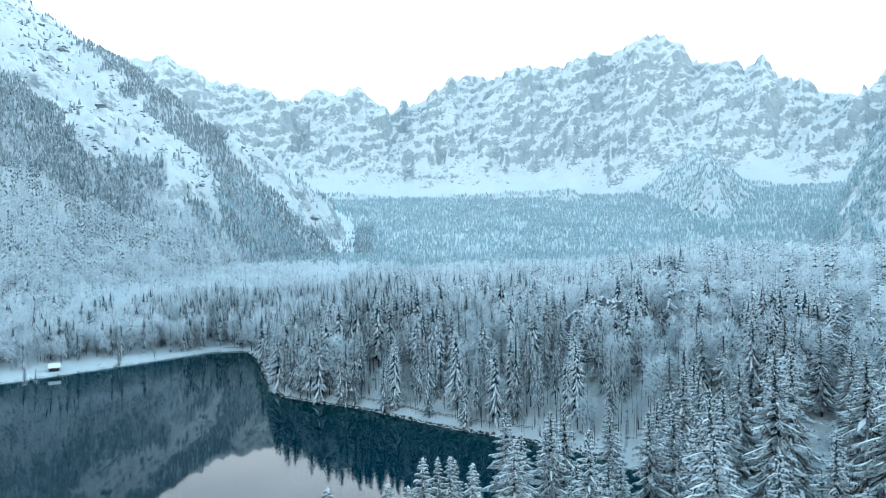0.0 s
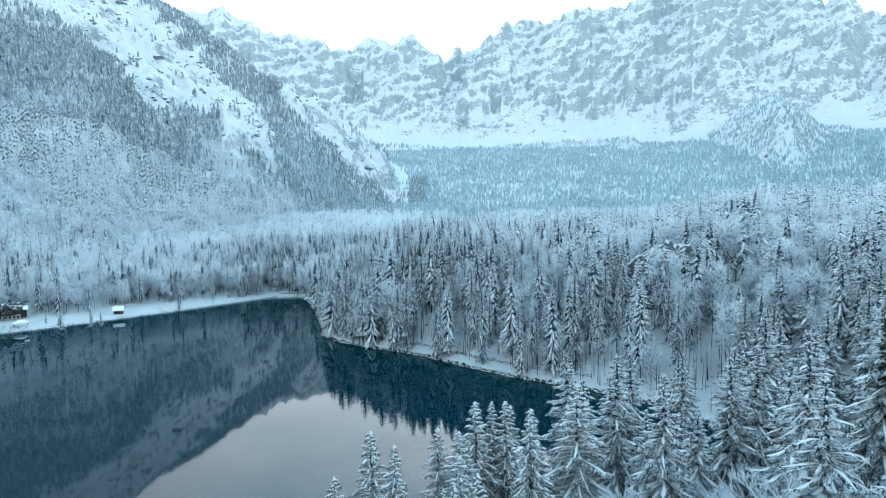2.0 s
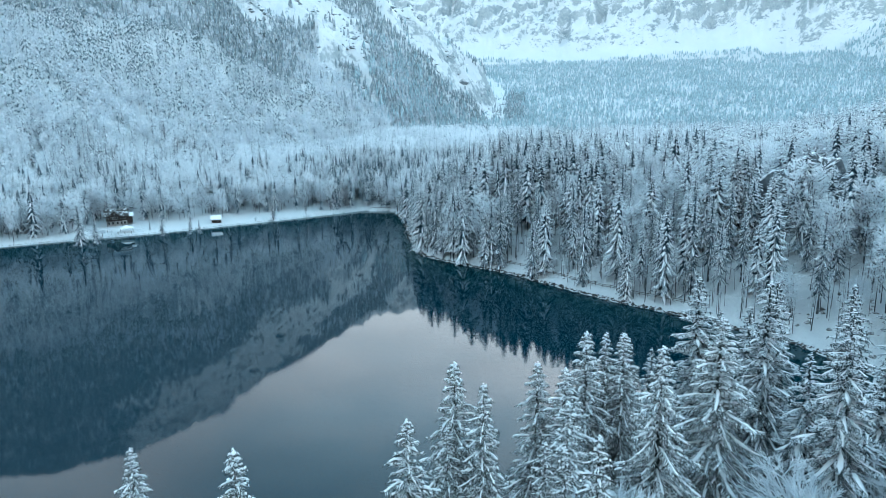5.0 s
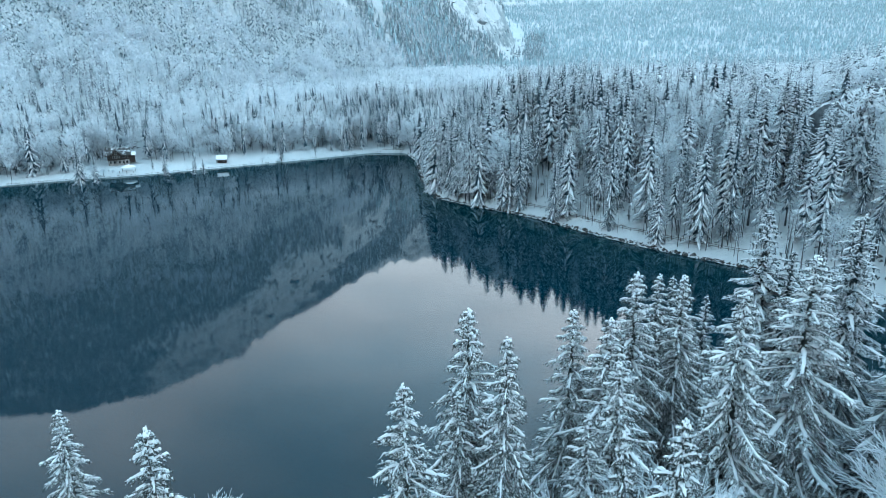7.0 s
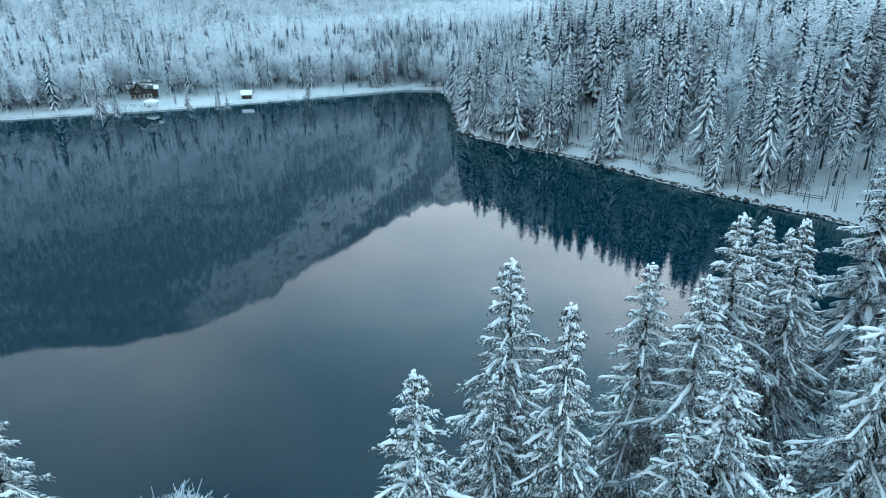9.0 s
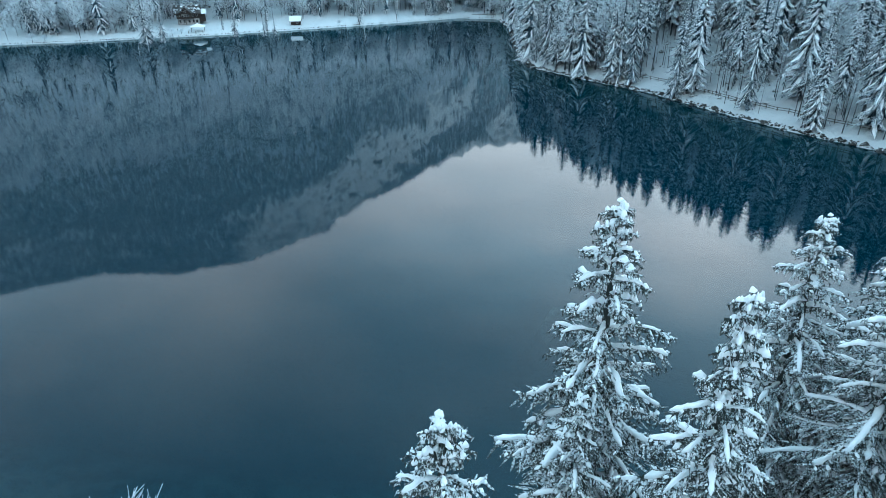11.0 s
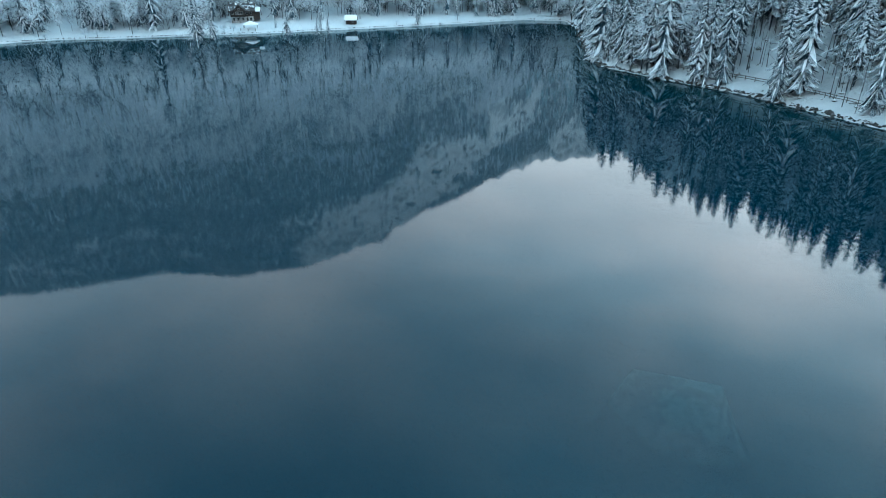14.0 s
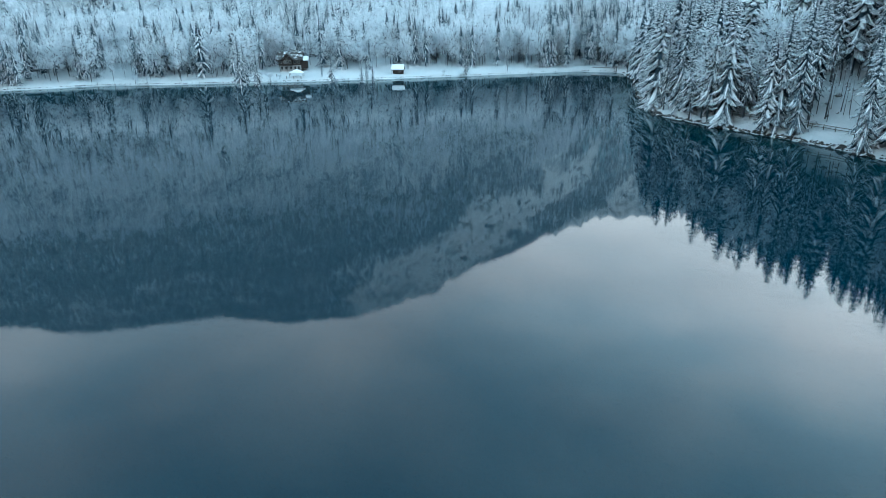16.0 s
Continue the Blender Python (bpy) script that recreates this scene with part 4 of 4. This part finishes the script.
def stones(name, label, spots, sizes, mat, seed):
    rng = np.random.default_rng(seed)
    base = np.array([(1, 0, 0), (0.31, 0.95, 0.1), (-0.81, 0.59, -0.1), (-0.81, -0.59, 0.1), (0.31, -0.95, 0), (0.2, 0.1, 0.85), (-0.3, -0.2, 0.75), (0, 0, -0.9)])
    tris = np.array([(0, 1, 5), (1, 2, 5), (2, 6, 5), (2, 3, 6), (3, 4, 6), (4, 5, 6), (4, 0, 5), (1, 0, 7), (2, 1, 7), (3, 2, 7), (4, 3, 7), (0, 4, 7)])
    n = len(spots)
    v = base[None] * rng.uniform(0.6, 1.3, (n, 8, 3)) * sizes[:, None, None] * np.array((1.2, 1.0, 0.8))
    a = rng.uniform(0, 6.28, n)[:, None]
    v = np.stack([v[..., 0] * np.cos(a) - v[..., 1] * np.sin(a), v[..., 0] * np.sin(a) + v[..., 1] * np.cos(a), v[..., 2]], -1) + spots[:, None]
    f = (tris[None] + (np.arange(n) * 8)[:, None, None]).reshape(-1, 3)
    return tagged(new(name, mesh_of(name, v.reshape(-1, 3), f, [mat])), label, "stones", kind="stuff")


def along_shore(first_, last_, step):
    """Places along the lake's edge between two of its corners, with the way inland."""
    out = []
    for (ax, ay), (bx, by) in zip(LAKE[first_:last_], LAKE[first_ + 1:last_ + 1]):
        ell = math.hypot(bx - ax, by - ay)
        n = max(1, int(ell / step))
        nx, ny = (by - ay) / ell * -1, (bx - ax) / ell
        for k in range(n):
            u = (k + 0.5) / n
            out.append((ax + (bx - ax) * u, ay + (by - ay) * u, nx, ny))
    return np.array(out)


def build_shore():
    rng = np.random.default_rng(8)
    p = np.vstack([along_shore(0, 20, 0.42), along_shore(0, 20, 0.42), along_shore(9, 20, 0.5)])
    off = rng.normal(0.1, 0.55, len(p))
    x, y = p[:, 0] + p[:, 2] * off, p[:, 1] + p[:, 3] * off
    z = np.clip(height(x, y), -0.25, 0.5)
    pen = x > -150
    keep = pen | (rng.random(len(p)) < 0.75)
    size = rng.uniform(0.16, 0.42, len(p)) * np.where(pen, 1.0 + (rng.random(len(p)) < 0.1) * 1.2, 0.7)
    stones("shore_stones", "dark wet stones along the waterline", np.stack([x, y, z], -1)[keep], size[keep], WET_STONE, 3)
    p = along_shore(11, 20, 0.35)
    off = rng.uniform(2, 20, len(p))
    x, y = p[:, 0] + p[:, 2] * off, p[:, 1] + p[:, 3] * off
    keep = (shore(x, y) > 1) & (fbm(x, y, 18, 2, 77) > 0.5)
    x, y = x[keep], y[keep]
    stones("bank_boulders", "snow-capped boulders on the steep bank", np.stack([x, y, height(x, y) + 0.1], -1), rng.uniform(0.2, 0.75, len(x)), BOULDER, 4)


def cheap_sapling(seed):
    """A thin leafless tree, 1 high."""
    rng = random.Random(seed)
    v, f, m = [], [], []
    for k in range(16):
        a = rng.uniform(0, 6.28)
        z = 0.0 if k == 0 else rng.uniform(0.3, 0.92)
        ell = 1.0 if k == 0 else rng.uniform(0.07, 0.2) * (1.2 - z)
        d = np.array((0.03 * math.cos(a), 0.03 * math.sin(a), 1.0)) if k == 0 else np.array((math.cos(a), math.sin(a), rng.uniform(0.2, 1.1)))
        p = np.array((0, 0, z - (0.03 if k == 0 else 0)))
        w = 0.008 if k == 0 else 0.0045
        for b in (0, 1.57):
            s = np.array((math.cos(a + b), math.sin(a + b), 0)) * w
            n = len(v)
            v.extend((p - s, p + s, p + d * ell))
            f.append((n, n + 1, n + 2))
            m.append(3 if k == 0 or k % 3 == 0 else 2)
    for k in range(26):
        a, z = rng.uniform(0, 6.28), rng.uniform(0.4, 1.0)
        r = rng.uniform(0, 0.16) * (1.25 - z)
        p, s = np.array((math.cos(a) * r, math.sin(a) * r, z)), np.array([rng.gauss(0, 0.012) for _ in range(3)])
        n = len(v)
        v.extend((p, p + s, p + np.array([rng.gauss(0, 0.03) for _ in range(3)])))
        f.append((n, n + 1, n + 2))
        m.append(2)
    return np.array(v), np.array(f), np.array(m)


def build_saplings():
    rng = np.random.default_rng(12)
    n = 2600
    x, y = rng.uniform(-125, 45, n), rng.uniform(200, 345, n)
    s = shore(x, y)
    keep = (s > 1.2) & (s < 34)
    x, y = x[keep], y[keep]
    k = [cheap_sapling(1), cheap_sapling(2), cheap_sapling(3)]
    plant("bank_saplings", "thin leafless saplings rimed with frost on the bank", np.stack([x, y, height(x, y) - 0.1], -1), rng.uniform(6, 14, len(x)), rng.uniform(0.9, 1.4, len(x)), k,
          rng.integers(0, 3, len(x)), 5, SHORE_NEEDLES, FROST)


build_shore()
build_saplings()


def build_outcrops():
    """Crags and loose blocks in the open bands of the mountain, and on the shoulder in the valley."""
    rng = np.random.default_rng(31)
    n = 30000
    x, y, _ = scatter(n, 14, 62, 560, 1290, 32)
    z = height(x, y)
    az, r = polar(x, y)
    keep = (bare(az, r, z) > 0.45) & (fbm(x, y, 34, 3, 91) + 0.25 * rng.random(n) > 0.68)
    x, y, z = x[keep][:1500], y[keep][:1500], z[keep][:1500]
    stones("mountain_crags", "grey crags and blocks breaking through the snow", np.stack([x, y, z], -1), 0.7 + 1.2 * rng.exponential(0.8, len(x)), HIGH_ROCK, 6)
    x, y = rng.normal(300, 20, 110), rng.normal(1560, 34, 110)
    stones("valley_crag", "dark rocky outcrop under snow in the far wood", np.stack([x, y, height(x, y) - 1.5], -1), rng.uniform(2.5, 7, 110), HIGH_ROCK, 7)


build_outcrops()


# ---- the crag above the bank ----
def build_crag():
    nu, nv = 84, 56
    u, v = np.meshgrid(np.linspace(0, 1, nu), np.linspace(0, 1, nv))
    top = np.interp(u, [0, 0.05, 0.3, 0.36, 0.42, 0.6, 0.85, 0.97, 1], [22, 32.5, 34.5, 33, 37.5, 39.5, 38, 32, 22])
    x = 19.0 + 24.0 * u
    face = np.clip(v / 0.7, 0, 1)
    back = np.clip((v - 0.7) / 0.3, 0, 1)
    y = 258.5 - 2.5 * u + 2.2 * face + 13 * back + 2.0 * np.sin(u * 7)
    z = 11 + (top - 11) * face ** 0.9 - back * back * 9
    crag = fbm(x * 1.0, z * 0.45, 6, 5, 91, True) - 0.5
    slab = np.round(fbm(x, z * 0.3, 9, 2, 95) * 5) / 5 - 0.5
    y = y - (crag * 6.0 + slab * 6.5) * (1 - back) * np.minimum(1, 6 * u) * np.minimum(1, 6 * (1 - u))
    z = z + (fbm(x, y, 4, 3, 97) - 0.5) * 4.0 * smooth(0.3, 0.7, v)
    i, j = np.meshgrid(np.arange(nv - 1), np.arange(nu - 1), indexing="ij")
    a = i * nu + j
    f = np.stack([a, a + 1, a + nu + 1, a + nu], -1).reshape(-1, 4)
    ob = new("crag", mesh_of("crag", np.stack([x, y, z], -1).reshape(-1, 3), f, [CLIFF]))
    tagged(ob, "sheer grey rock face with a snow-covered top among the trees", "rock")


build_crag()


# ---- buildings on the meadow ----
def box(out, cx, cy, cz, sx, sy, sz):
    v = [Vector((cx + sx * a / 2, cy + sy * b / 2, cz + sz * c / 2)) for c in (-1, 1) for b in (-1, 1) for a in (-1, 1)]
    q = [(0, 2, 3, 1), (4, 5, 7, 6), (0, 1, 5, 4), (2, 6, 7, 3), (0, 4, 6, 2), (1, 3, 7, 5)]
    out.add(v, [t for a, b, c, d in q for t in ((a, b, c), (a, c, d))])


def gable_roof(out, cx, cy, eave, ridge, lx, ly, thick, along_x=True, droop=0.0):
    """Two slabs that meet at a ridge; lx, ly: size over the eaves."""
    def put(px, py, pz):
        return Vector((cx + px, cy + py, pz)) if along_x else Vector((cx + py, cy + px, pz))
    half = ly / 2 if along_x else lx / 2
    ell = lx / 2 if along_x else ly / 2
    v = []
    for s in (-ell, ell):
        v += [put(s, -half, eave - droop), put(s, 0, ridge), put(s, half, eave - droop), put(s, -half, eave + thick - droop), put(s, 0, ridge + thick * 1.15), put(s, half, eave + thick - droop)]
    q = [(0, 1, 7, 6), (1, 2, 8, 7), (3, 9, 10, 4), (4, 10, 11, 5), (0, 6, 9, 3), (2, 5, 11, 8), (0, 3, 4, 1), (1, 4, 5, 2), (6, 7, 10, 9), (7, 8, 11, 10)]
    out.add(v, [t for a, b, c, d in q for t in ((a, b, c), (a, c, d))])


def gable_end(out, cx, cy, low, high, width, deep, facing_y=True):
    v = []
    for s in (-deep / 2, deep / 2):
        for w, z in ((-width / 2, low), (width / 2, low), (0, high)):
            v.append(Vector((cx + w, cy + s, z)) if facing_y else Vector((cx + s, cy + w, z)))
    out.add(v, [(0, 1, 2), (3, 5, 4), (0, 3, 4), (0, 4, 1), (1, 4, 5), (1, 5, 2), (2, 5, 3), (2, 3, 0)])


def boxes(name, list_, mat, parent, label=""):
    s = Soup()
    for b in list_:
        box(s, *b)
    return part(name, s.mesh(name, mat), parent, label)


def window(parent, x, y, z, w, h, side=False):
    """A framed window on a wall that faces -y (or +x where side is set)."""
    sz = (0.12, w + 0.2, h + 0.2) if side else (w + 0.2, 0.12, h + 0.2)
    fr = boxes("window", [(x, y, z, *sz)], PLASTER, parent, "pale framed window with dark panes")
    for k in (-1, 1):
        dx, dy = (0.03, k * w / 4) if side else (k * w / 4, -0.03)
        boxes("pane", [(x + dx, y + dy, z, *((0.1, w / 2 - 0.06, h) if side else (w / 2 - 0.06, 0.1, h)))], GLASS, fr)


def build_house():
    root = new("house")
    tagged(root, "dark timber lakeside chalet with snow-covered gabled roofs", "house")
    x, y = -259.0, 276.5
    root.matrix_basis = pose(x, y, ground_z(x, y) - 0.3, 0, 0, 50) @ Matrix.Scale(0.78, 4)
    boxes("base_wall", [(0, 0, 1.6, 11.4, 8.6, 3.2)], PLASTER, root, "pale plastered ground floor on stone")
    boxes("upper_wall", [(0, 0, 4.6, 12.0, 9.0, 2.9)], TIMBER, root, "dark stained board wall")
    s = Soup()
    gable_end(s, -5.95, 0, 6.0, 9.0, 9.0, 0.2, False)
    gable_end(s, 5.95, 0, 6.0, 9.0, 9.0, 0.2, False)
    part("end_gable", s.mesh("end_gable", TIMBER), root)
    s = Soup()
    gable_roof(s, 0, 0, 5.4, 9.2, 14.2, 12.0, 0.25)
    roof = part("roof", s.mesh("roof", TIMBER), root, "dark eaves of the main roof")
    s = Soup()
    gable_roof(s, 0, 0, 5.72, 9.5, 13.9, 11.6, 0.5)
    part("roof_snow", s.mesh("roof_snow", PATCHY), roof, "patchy snow on the dark roof")
    # the middle gable towards the lake
    boxes("front_bay", [(-1.2, -5.2, 4.6, 5.2, 1.9, 3.0)], TIMBER, root)
    s = Soup()
    gable_end(s, -1.2, -6.05, 6.0, 8.4, 5.2, 0.2)
    part("front_gable", s.mesh("front_gable", TIMBER), root)
    s = Soup()
    gable_roof(s, -1.2, -3.6, 5.6, 8.6, 6.8, 6.4, 0.22, False)
    r2 = part("front_roof", s.mesh("front_roof", TIMBER), root)
    s = Soup()
    gable_roof(s, -1.2, -3.5, 5.86, 8.85, 6.5, 6.2, 0.4, False)
    part("roof_snow", s.mesh("roof_snow", PATCHY), r2, "patchy snow on the dark roof")
    boxes("wing", [(7.4, -1.0, 3.6, 3.2, 6.0, 4.6)], TIMBER, root)
    s = Soup()
    gable_roof(s, 7.2, -1.0, 5.5, 7.2, 5.0, 7.6, 0.45)
    part("wing_roof", s.mesh("wing_roof", SNOW), root, "snow-covered wing roof")
    rail = [(-1.2, -6.75, 3.35, 8.4, 1.2, 0.14), (-1.2, -7.3, 4.25, 8.4, 0.1, 0.1)] + [(-5.3 + 0.59 * k, -7.3, 3.8, 0.07, 0.07, 0.9) for k in range(15)]
    boxes("balcony", rail, TIMBER, root, "wooden balcony along the front")
    for k in (-5.2, -1.2, 2.8):
        boxes("post", [(k, -7.2, 1.7, 0.2, 0.2, 3.2)], TIMBER, root)
    for wx in (-2.6, -1.2, 0.2):
        window(root, wx, -6.2, 5.0, 0.9, 1.3)
    window(root, -1.2, -6.2, 7.0, 0.9, 0.9)
    for wx in (-4.9, 2.6, 4.6):
        window(root, wx, -4.55, 4.9, 1.0, 1.3)
    for wx in (-4.4, -2.2, 0.4, 2.6, 4.4):
        window(root, wx, -4.35, 1.8, 1.0, 1.4)
    boxes("chimney", [(2.5, 1.0, 9.6, 0.8, 0.8, 2.2)], PLASTER, root)
    boxes("chimney_snow", [(2.5, 1.0, 10.85, 0.95, 0.95, 0.3)], SNOW, root)
    for k, (sx, sy) in enumerate(((-3.5, 3.0), (4.2, -3.0))):
        s = Soup()
        gable_roof(s, sx, sy * 0.7, 7.3, 8.4, 2.6, 3.2, 0.3, False)
        part("dormer", s.mesh("dormer", SNOW if k else TIMBER), root)


def build_hut():
    root = new("hut")
    tagged(root, "small wooden hut under a thick cap of snow by the shore", "hut")
    x, y = -222.5, 304.5
    root.matrix_basis = pose(x, y, ground_z(x, y) - 0.15, 0, 0, 40) @ Matrix.Scale(0.9, 4)
    boxes("wall", [(0, 0, 1.0, 4.6, 3.4, 2.0)], TIMBER, root, "dark board wall")
    s = Soup()
    gable_end(s, -2.25, 0, 2.0, 3.5, 3.4, 0.12, False)
    gable_end(s, 2.25, 0, 2.0, 3.5, 3.4, 0.12, False)
    part("gable", s.mesh("gable", TIMBER), root)
    s = Soup()
    gable_roof(s, 0, 0, 1.75, 3.6, 6.0, 5.0, 0.12)
    roof = part("roof", s.mesh("roof", GREY_WOOD), root)
    s = Soup()
    gable_roof(s, 0, 0, 1.9, 3.75, 5.9, 4.9, 0.45)
    part("roof_snow", s.mesh("roof_snow", SNOW), roof, "thick unbroken snow")
    boxes("door", [(-2.33, 0.2, 0.95, 0.08, 0.9, 1.8)], GREY_WOOD, root)
    window(root, 0.9, -1.74, 1.2, 0.8, 0.7)
    for k in (-2.7, 2.7):
        boxes("post", [(k, -2.2, 0.85, 0.14, 0.14, 1.9)], GREY_WOOD, root)


def build_meadow_things():
    x, y = -243.5, 268.5
    root = new("garden_pavilion")
    tagged(root, "low garden pavilion with a white snow-covered canopy before the chalet", "pavilion")
    root.matrix_basis = pose(x, y, ground_z(x, y) - 0.1, 0, 0, 50)
    s = Soup()
    v = [Vector((a * 2.9, b * 2.4, 1.7)) for a, b in ((-1, -1), (1, -1), (1, 1), (-1, 1))] + [Vector((a * 2.9, b * 2.4, 1.95)) for a, b in ((-1, -1), (1, -1), (1, 1), (-1, 1))] + [Vector((0, 0, 3.2)), Vector((0, 0, 2.5))]
    s.add(v, [(4, 5, 8), (5, 6, 8), (6, 7, 8), (7, 4, 8), (0, 9, 1), (1, 9, 2), (2, 9, 3), (3, 9, 0)] + [t for k in range(4) for t in ((k, (k + 1) % 4, 4 + (k + 1) % 4), (k, 4 + (k + 1) % 4, 4 + k))])
    part("canopy", s.mesh("canopy", CANVAS), root, "white canopy heaped with snow")
    for a in (-1, 1):
        for b in (-1, 1):
            boxes("leg", [(a * 2.6, b * 2.1, 0.9, 0.12, 0.12, 1.8)], GREY_WOOD, root)
    post = new("fence_post")
    tagged(post, "short dark wooden post standing in the snow", "post", "posts on the meadow")
    boxes("shaft", [(0, 0, 0.55, 0.16, 0.16, 1.2)], GREY_WOOD, post)
    boxes("snow_cap", [(0, 0, 1.2, 0.24, 0.24, 0.14)], SNOW, post)
    spots = [(-249.5, 263.0), (-244.0, 264.0), (-242.0, 266.0), (-240.0, 268.0), (-214.5, 297.5), (-213.6, 298.2)]
    for k, (px, py) in enumerate(spots):
        m = pose(px, py, ground_z(px, py) - 0.1)
        if k:
            copy_thing(post, m)
        else:
            post.matrix_basis = m
    # parked cars behind the house
    car = new("car")
    tagged(car, "parked car half buried in snow behind the chalet", "car", "parked cars")
    s = Soup()
    box(s, 0, 0, 0.62, 4.2, 1.7, 0.6)
    body = part("body", s.mesh("body", PAINT), car, "silver painted body")
    s = Soup()
    v = [Vector((a, b, z)) for z, l0, l1, w in ((0.92, -1.7, 1.2, 0.8), (1.42, -1.3, 0.6, 0.66)) for a, b in ((l0, -w), (l1, -w), (l1, w), (l0, w))]
    s.add(v, [(4, 5, 6), (4, 6, 7)] + [t for k in range(4) for t in ((k, (k + 1) % 4, 4 + (k + 1) % 4), (k, 4 + (k + 1) % 4, 4 + k))])
    part("cabin", s.mesh("cabin", GLASS), body, "dark glazed cabin")
    boxes("roof_snow", [(-0.35, 0, 1.52, 2.0, 1.4, 0.22), (1.5, 0, 0.98, 1.0, 1.5, 0.12)], SNOW, car)
    for a in (-1.3, 1.3):
        for b in (-0.8, 0.8):
            s = Soup()
            n = 10
            v = [Vector((a + 0.33 * math.cos(6.283 * k / n), b + w, 0.33 + 0.33 * math.sin(6.283 * k / n))) for w in (-0.1, 0.1) for k in range(n)]
            s.add(v, [t for k in range(n) for t in ((k, (k + 1) % n, n + (k + 1) % n), (k, n + (k + 1) % n, n + k))] + [(0, k, k + 1) for k in range(1, n - 1)] + [(n, n + k + 1, n + k) for k in range(1, n - 1)])
            part("wheel", s.mesh("wheel", TYRE), car)
    car.matrix_basis = pose(-276, 300, ground_z(-276, 300), 0, 0, 65)
    copy_thing(car, pose(-272, 312, ground_z(-272, 312), 0, 0, 50))


def build_bridge():
    root = new("footbridge")
    tagged(root, "low wooden footbridge with railings at the head of the bay", "bridge")
    root.matrix_basis = pose(-168, 379.5, 0.75, 0, 0, 18)
    for k in range(24):
        boxes("plank", [(-5.8 + 0.5 * k, 0, 0, 0.46, 1.6, 0.09)], GREY_WOOD, root)
    for b in (-0.75, 0.75):
        boxes("rail", [(0, b, 1.0, 12.0, 0.1, 0.12)], GREY_WOOD, root)
        boxes("beam", [(0, b * 0.8, -0.18, 12.0, 0.18, 0.25)], GREY_WOOD, root)
        for k in range(7):
            boxes("post", [(-5.9 + 1.97 * k, b, 0.3, 0.12, 0.12, 1.5)], GREY_WOOD, root)
    boxes("snow_cover", [(0, 0, 0.1, 11.8, 1.2, 0.12)], SNOW, root)


def build_fence():
    root = new("path_fence")
    tagged(root, "rustic wooden rail fence along the lakeside path", "fence")
    p = along_shore(13, 18, 2.3)
    pts = []
    for x, y, nx, ny in p:
        x, y = x + nx * 4.6, y + ny * 4.6
        pts.append(Vector((x, y, ground_z(x, y))))
    for a in pts:
        boxes("post", [(a.x, a.y, a.z + 0.4, 0.13, 0.13, 1.3)], GREY_WOOD, root)
    for a, b in zip(pts, pts[1:]):
        for h in (0.45, 0.9):
            s = Soup()
            o = Vector((0, 0, 0.05))
            q = Vector((b.y - a.y, a.x - b.x, 0)).normalized() * 0.04
            up = Vector((0, 0, h))
            v = [e_ + up + k for e_ in (a, b) for k in (-o - q, -o + q, o + q, o - q)]
            s.add(v, [t for k in range(4) for t in ((k, (k + 1) % 4, 4 + (k + 1) % 4), (k, 4 + (k + 1) % 4, 4 + k))])
            part("rail", s.mesh("rail", GREY_WOOD), root)


def build_wall():
    root = new("roadside_wall")
    tagged(root, "low dark stone wall capped with snow beside the shore road", "wall")
    for k in range(16):
        x, y = -322 - 0.2 * k, 176 + 2.0 * k
        boxes("stone", [(x, y, ground_z(x, y) + 0.35, 0.5, 1.94, 1.1)], BOULDER, root)
        boxes("snow_cap", [(x, y, ground_z(x, y) + 0.97, 0.56, 1.98, 0.16)], SNOW, root)


build_house()
build_hut()
build_meadow_things()
build_bridge()
build_fence()
build_wall()

# single trees that stand out along the far shores: x, y, top, kind, width
for x, y, tip, pick, wide in [(-224.5, 271.6, 15.6, 0, 1.15), (-237.9, 276.7, 8.1, 1, 1.2), (-215.0, 278.5, 11.9, 2, 1.1), (-212.0, 281.5, 9.9, 0, 1.1), (-239.0, 241.0, 24.0, 0, 1.2),
                              (-236.0, 246.0, 21.4, 2, 1.2), (-247.0, 247.5, 19.7, 0, 1.2), (-223.5, 288.0, 11.6, 2, 1.1), (-203.5, 326.0, 18.4, 0, 1.0), (-196.0, 344.5, 18.2, 2, 1.1),
                              (-190.0, 371.0, 25.6, 0, 1.0), (-176.5, 384.5, 20.4, 2, 0.9), (-195.0, 358.0, 18.1, 1, 1.1), (3.8, 230.4, 36.0, 1, 1.0), (-43.1, 246.5, 25.9, 0, 1.1),
                              (-25.9, 239.5, 31.0, 1, 1.0), (10.6, 229.6, 34.0, 2, 1.25), (-13.2, 231.5, 26.8, 0, 0.9), (-4.8, 233.0, 36.0, 2, 1.1), (-85.4, 273.0, 29.0, 2, 1.2), (-60.3, 257.5, 29.0, 0, 1.2),
                              (-97.0, 283.0, 27.0, 0, 1.2), (-103.0, 290.0, 25.0, 2, 1.3), (-92.0, 277.0, 22.0, 1, 1.4), (-112.0, 305.0, 24.0, 0, 1.2), (-78.0, 267.5, 24.0, 0, 1.3)]:
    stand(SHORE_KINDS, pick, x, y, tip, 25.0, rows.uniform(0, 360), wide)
for x, y, tall in [(-287.0, 208.0, 2.2), (-279.0, 219.0, 3.4), (-276.5, 222.5, 2.6), (-251.0, 256.0, 4.2), (-247.5, 258.5, 3.0), (-229.0, 277.0, 2.4), (-209.0, 318.0, 2.0), (-246.0, 262.0, 2.2)]:
    stand(FROST_KINDS, rows.randrange(3), x, y, ground_z(x, y) + tall, 12.0, rows.uniform(0, 360), 1.6)
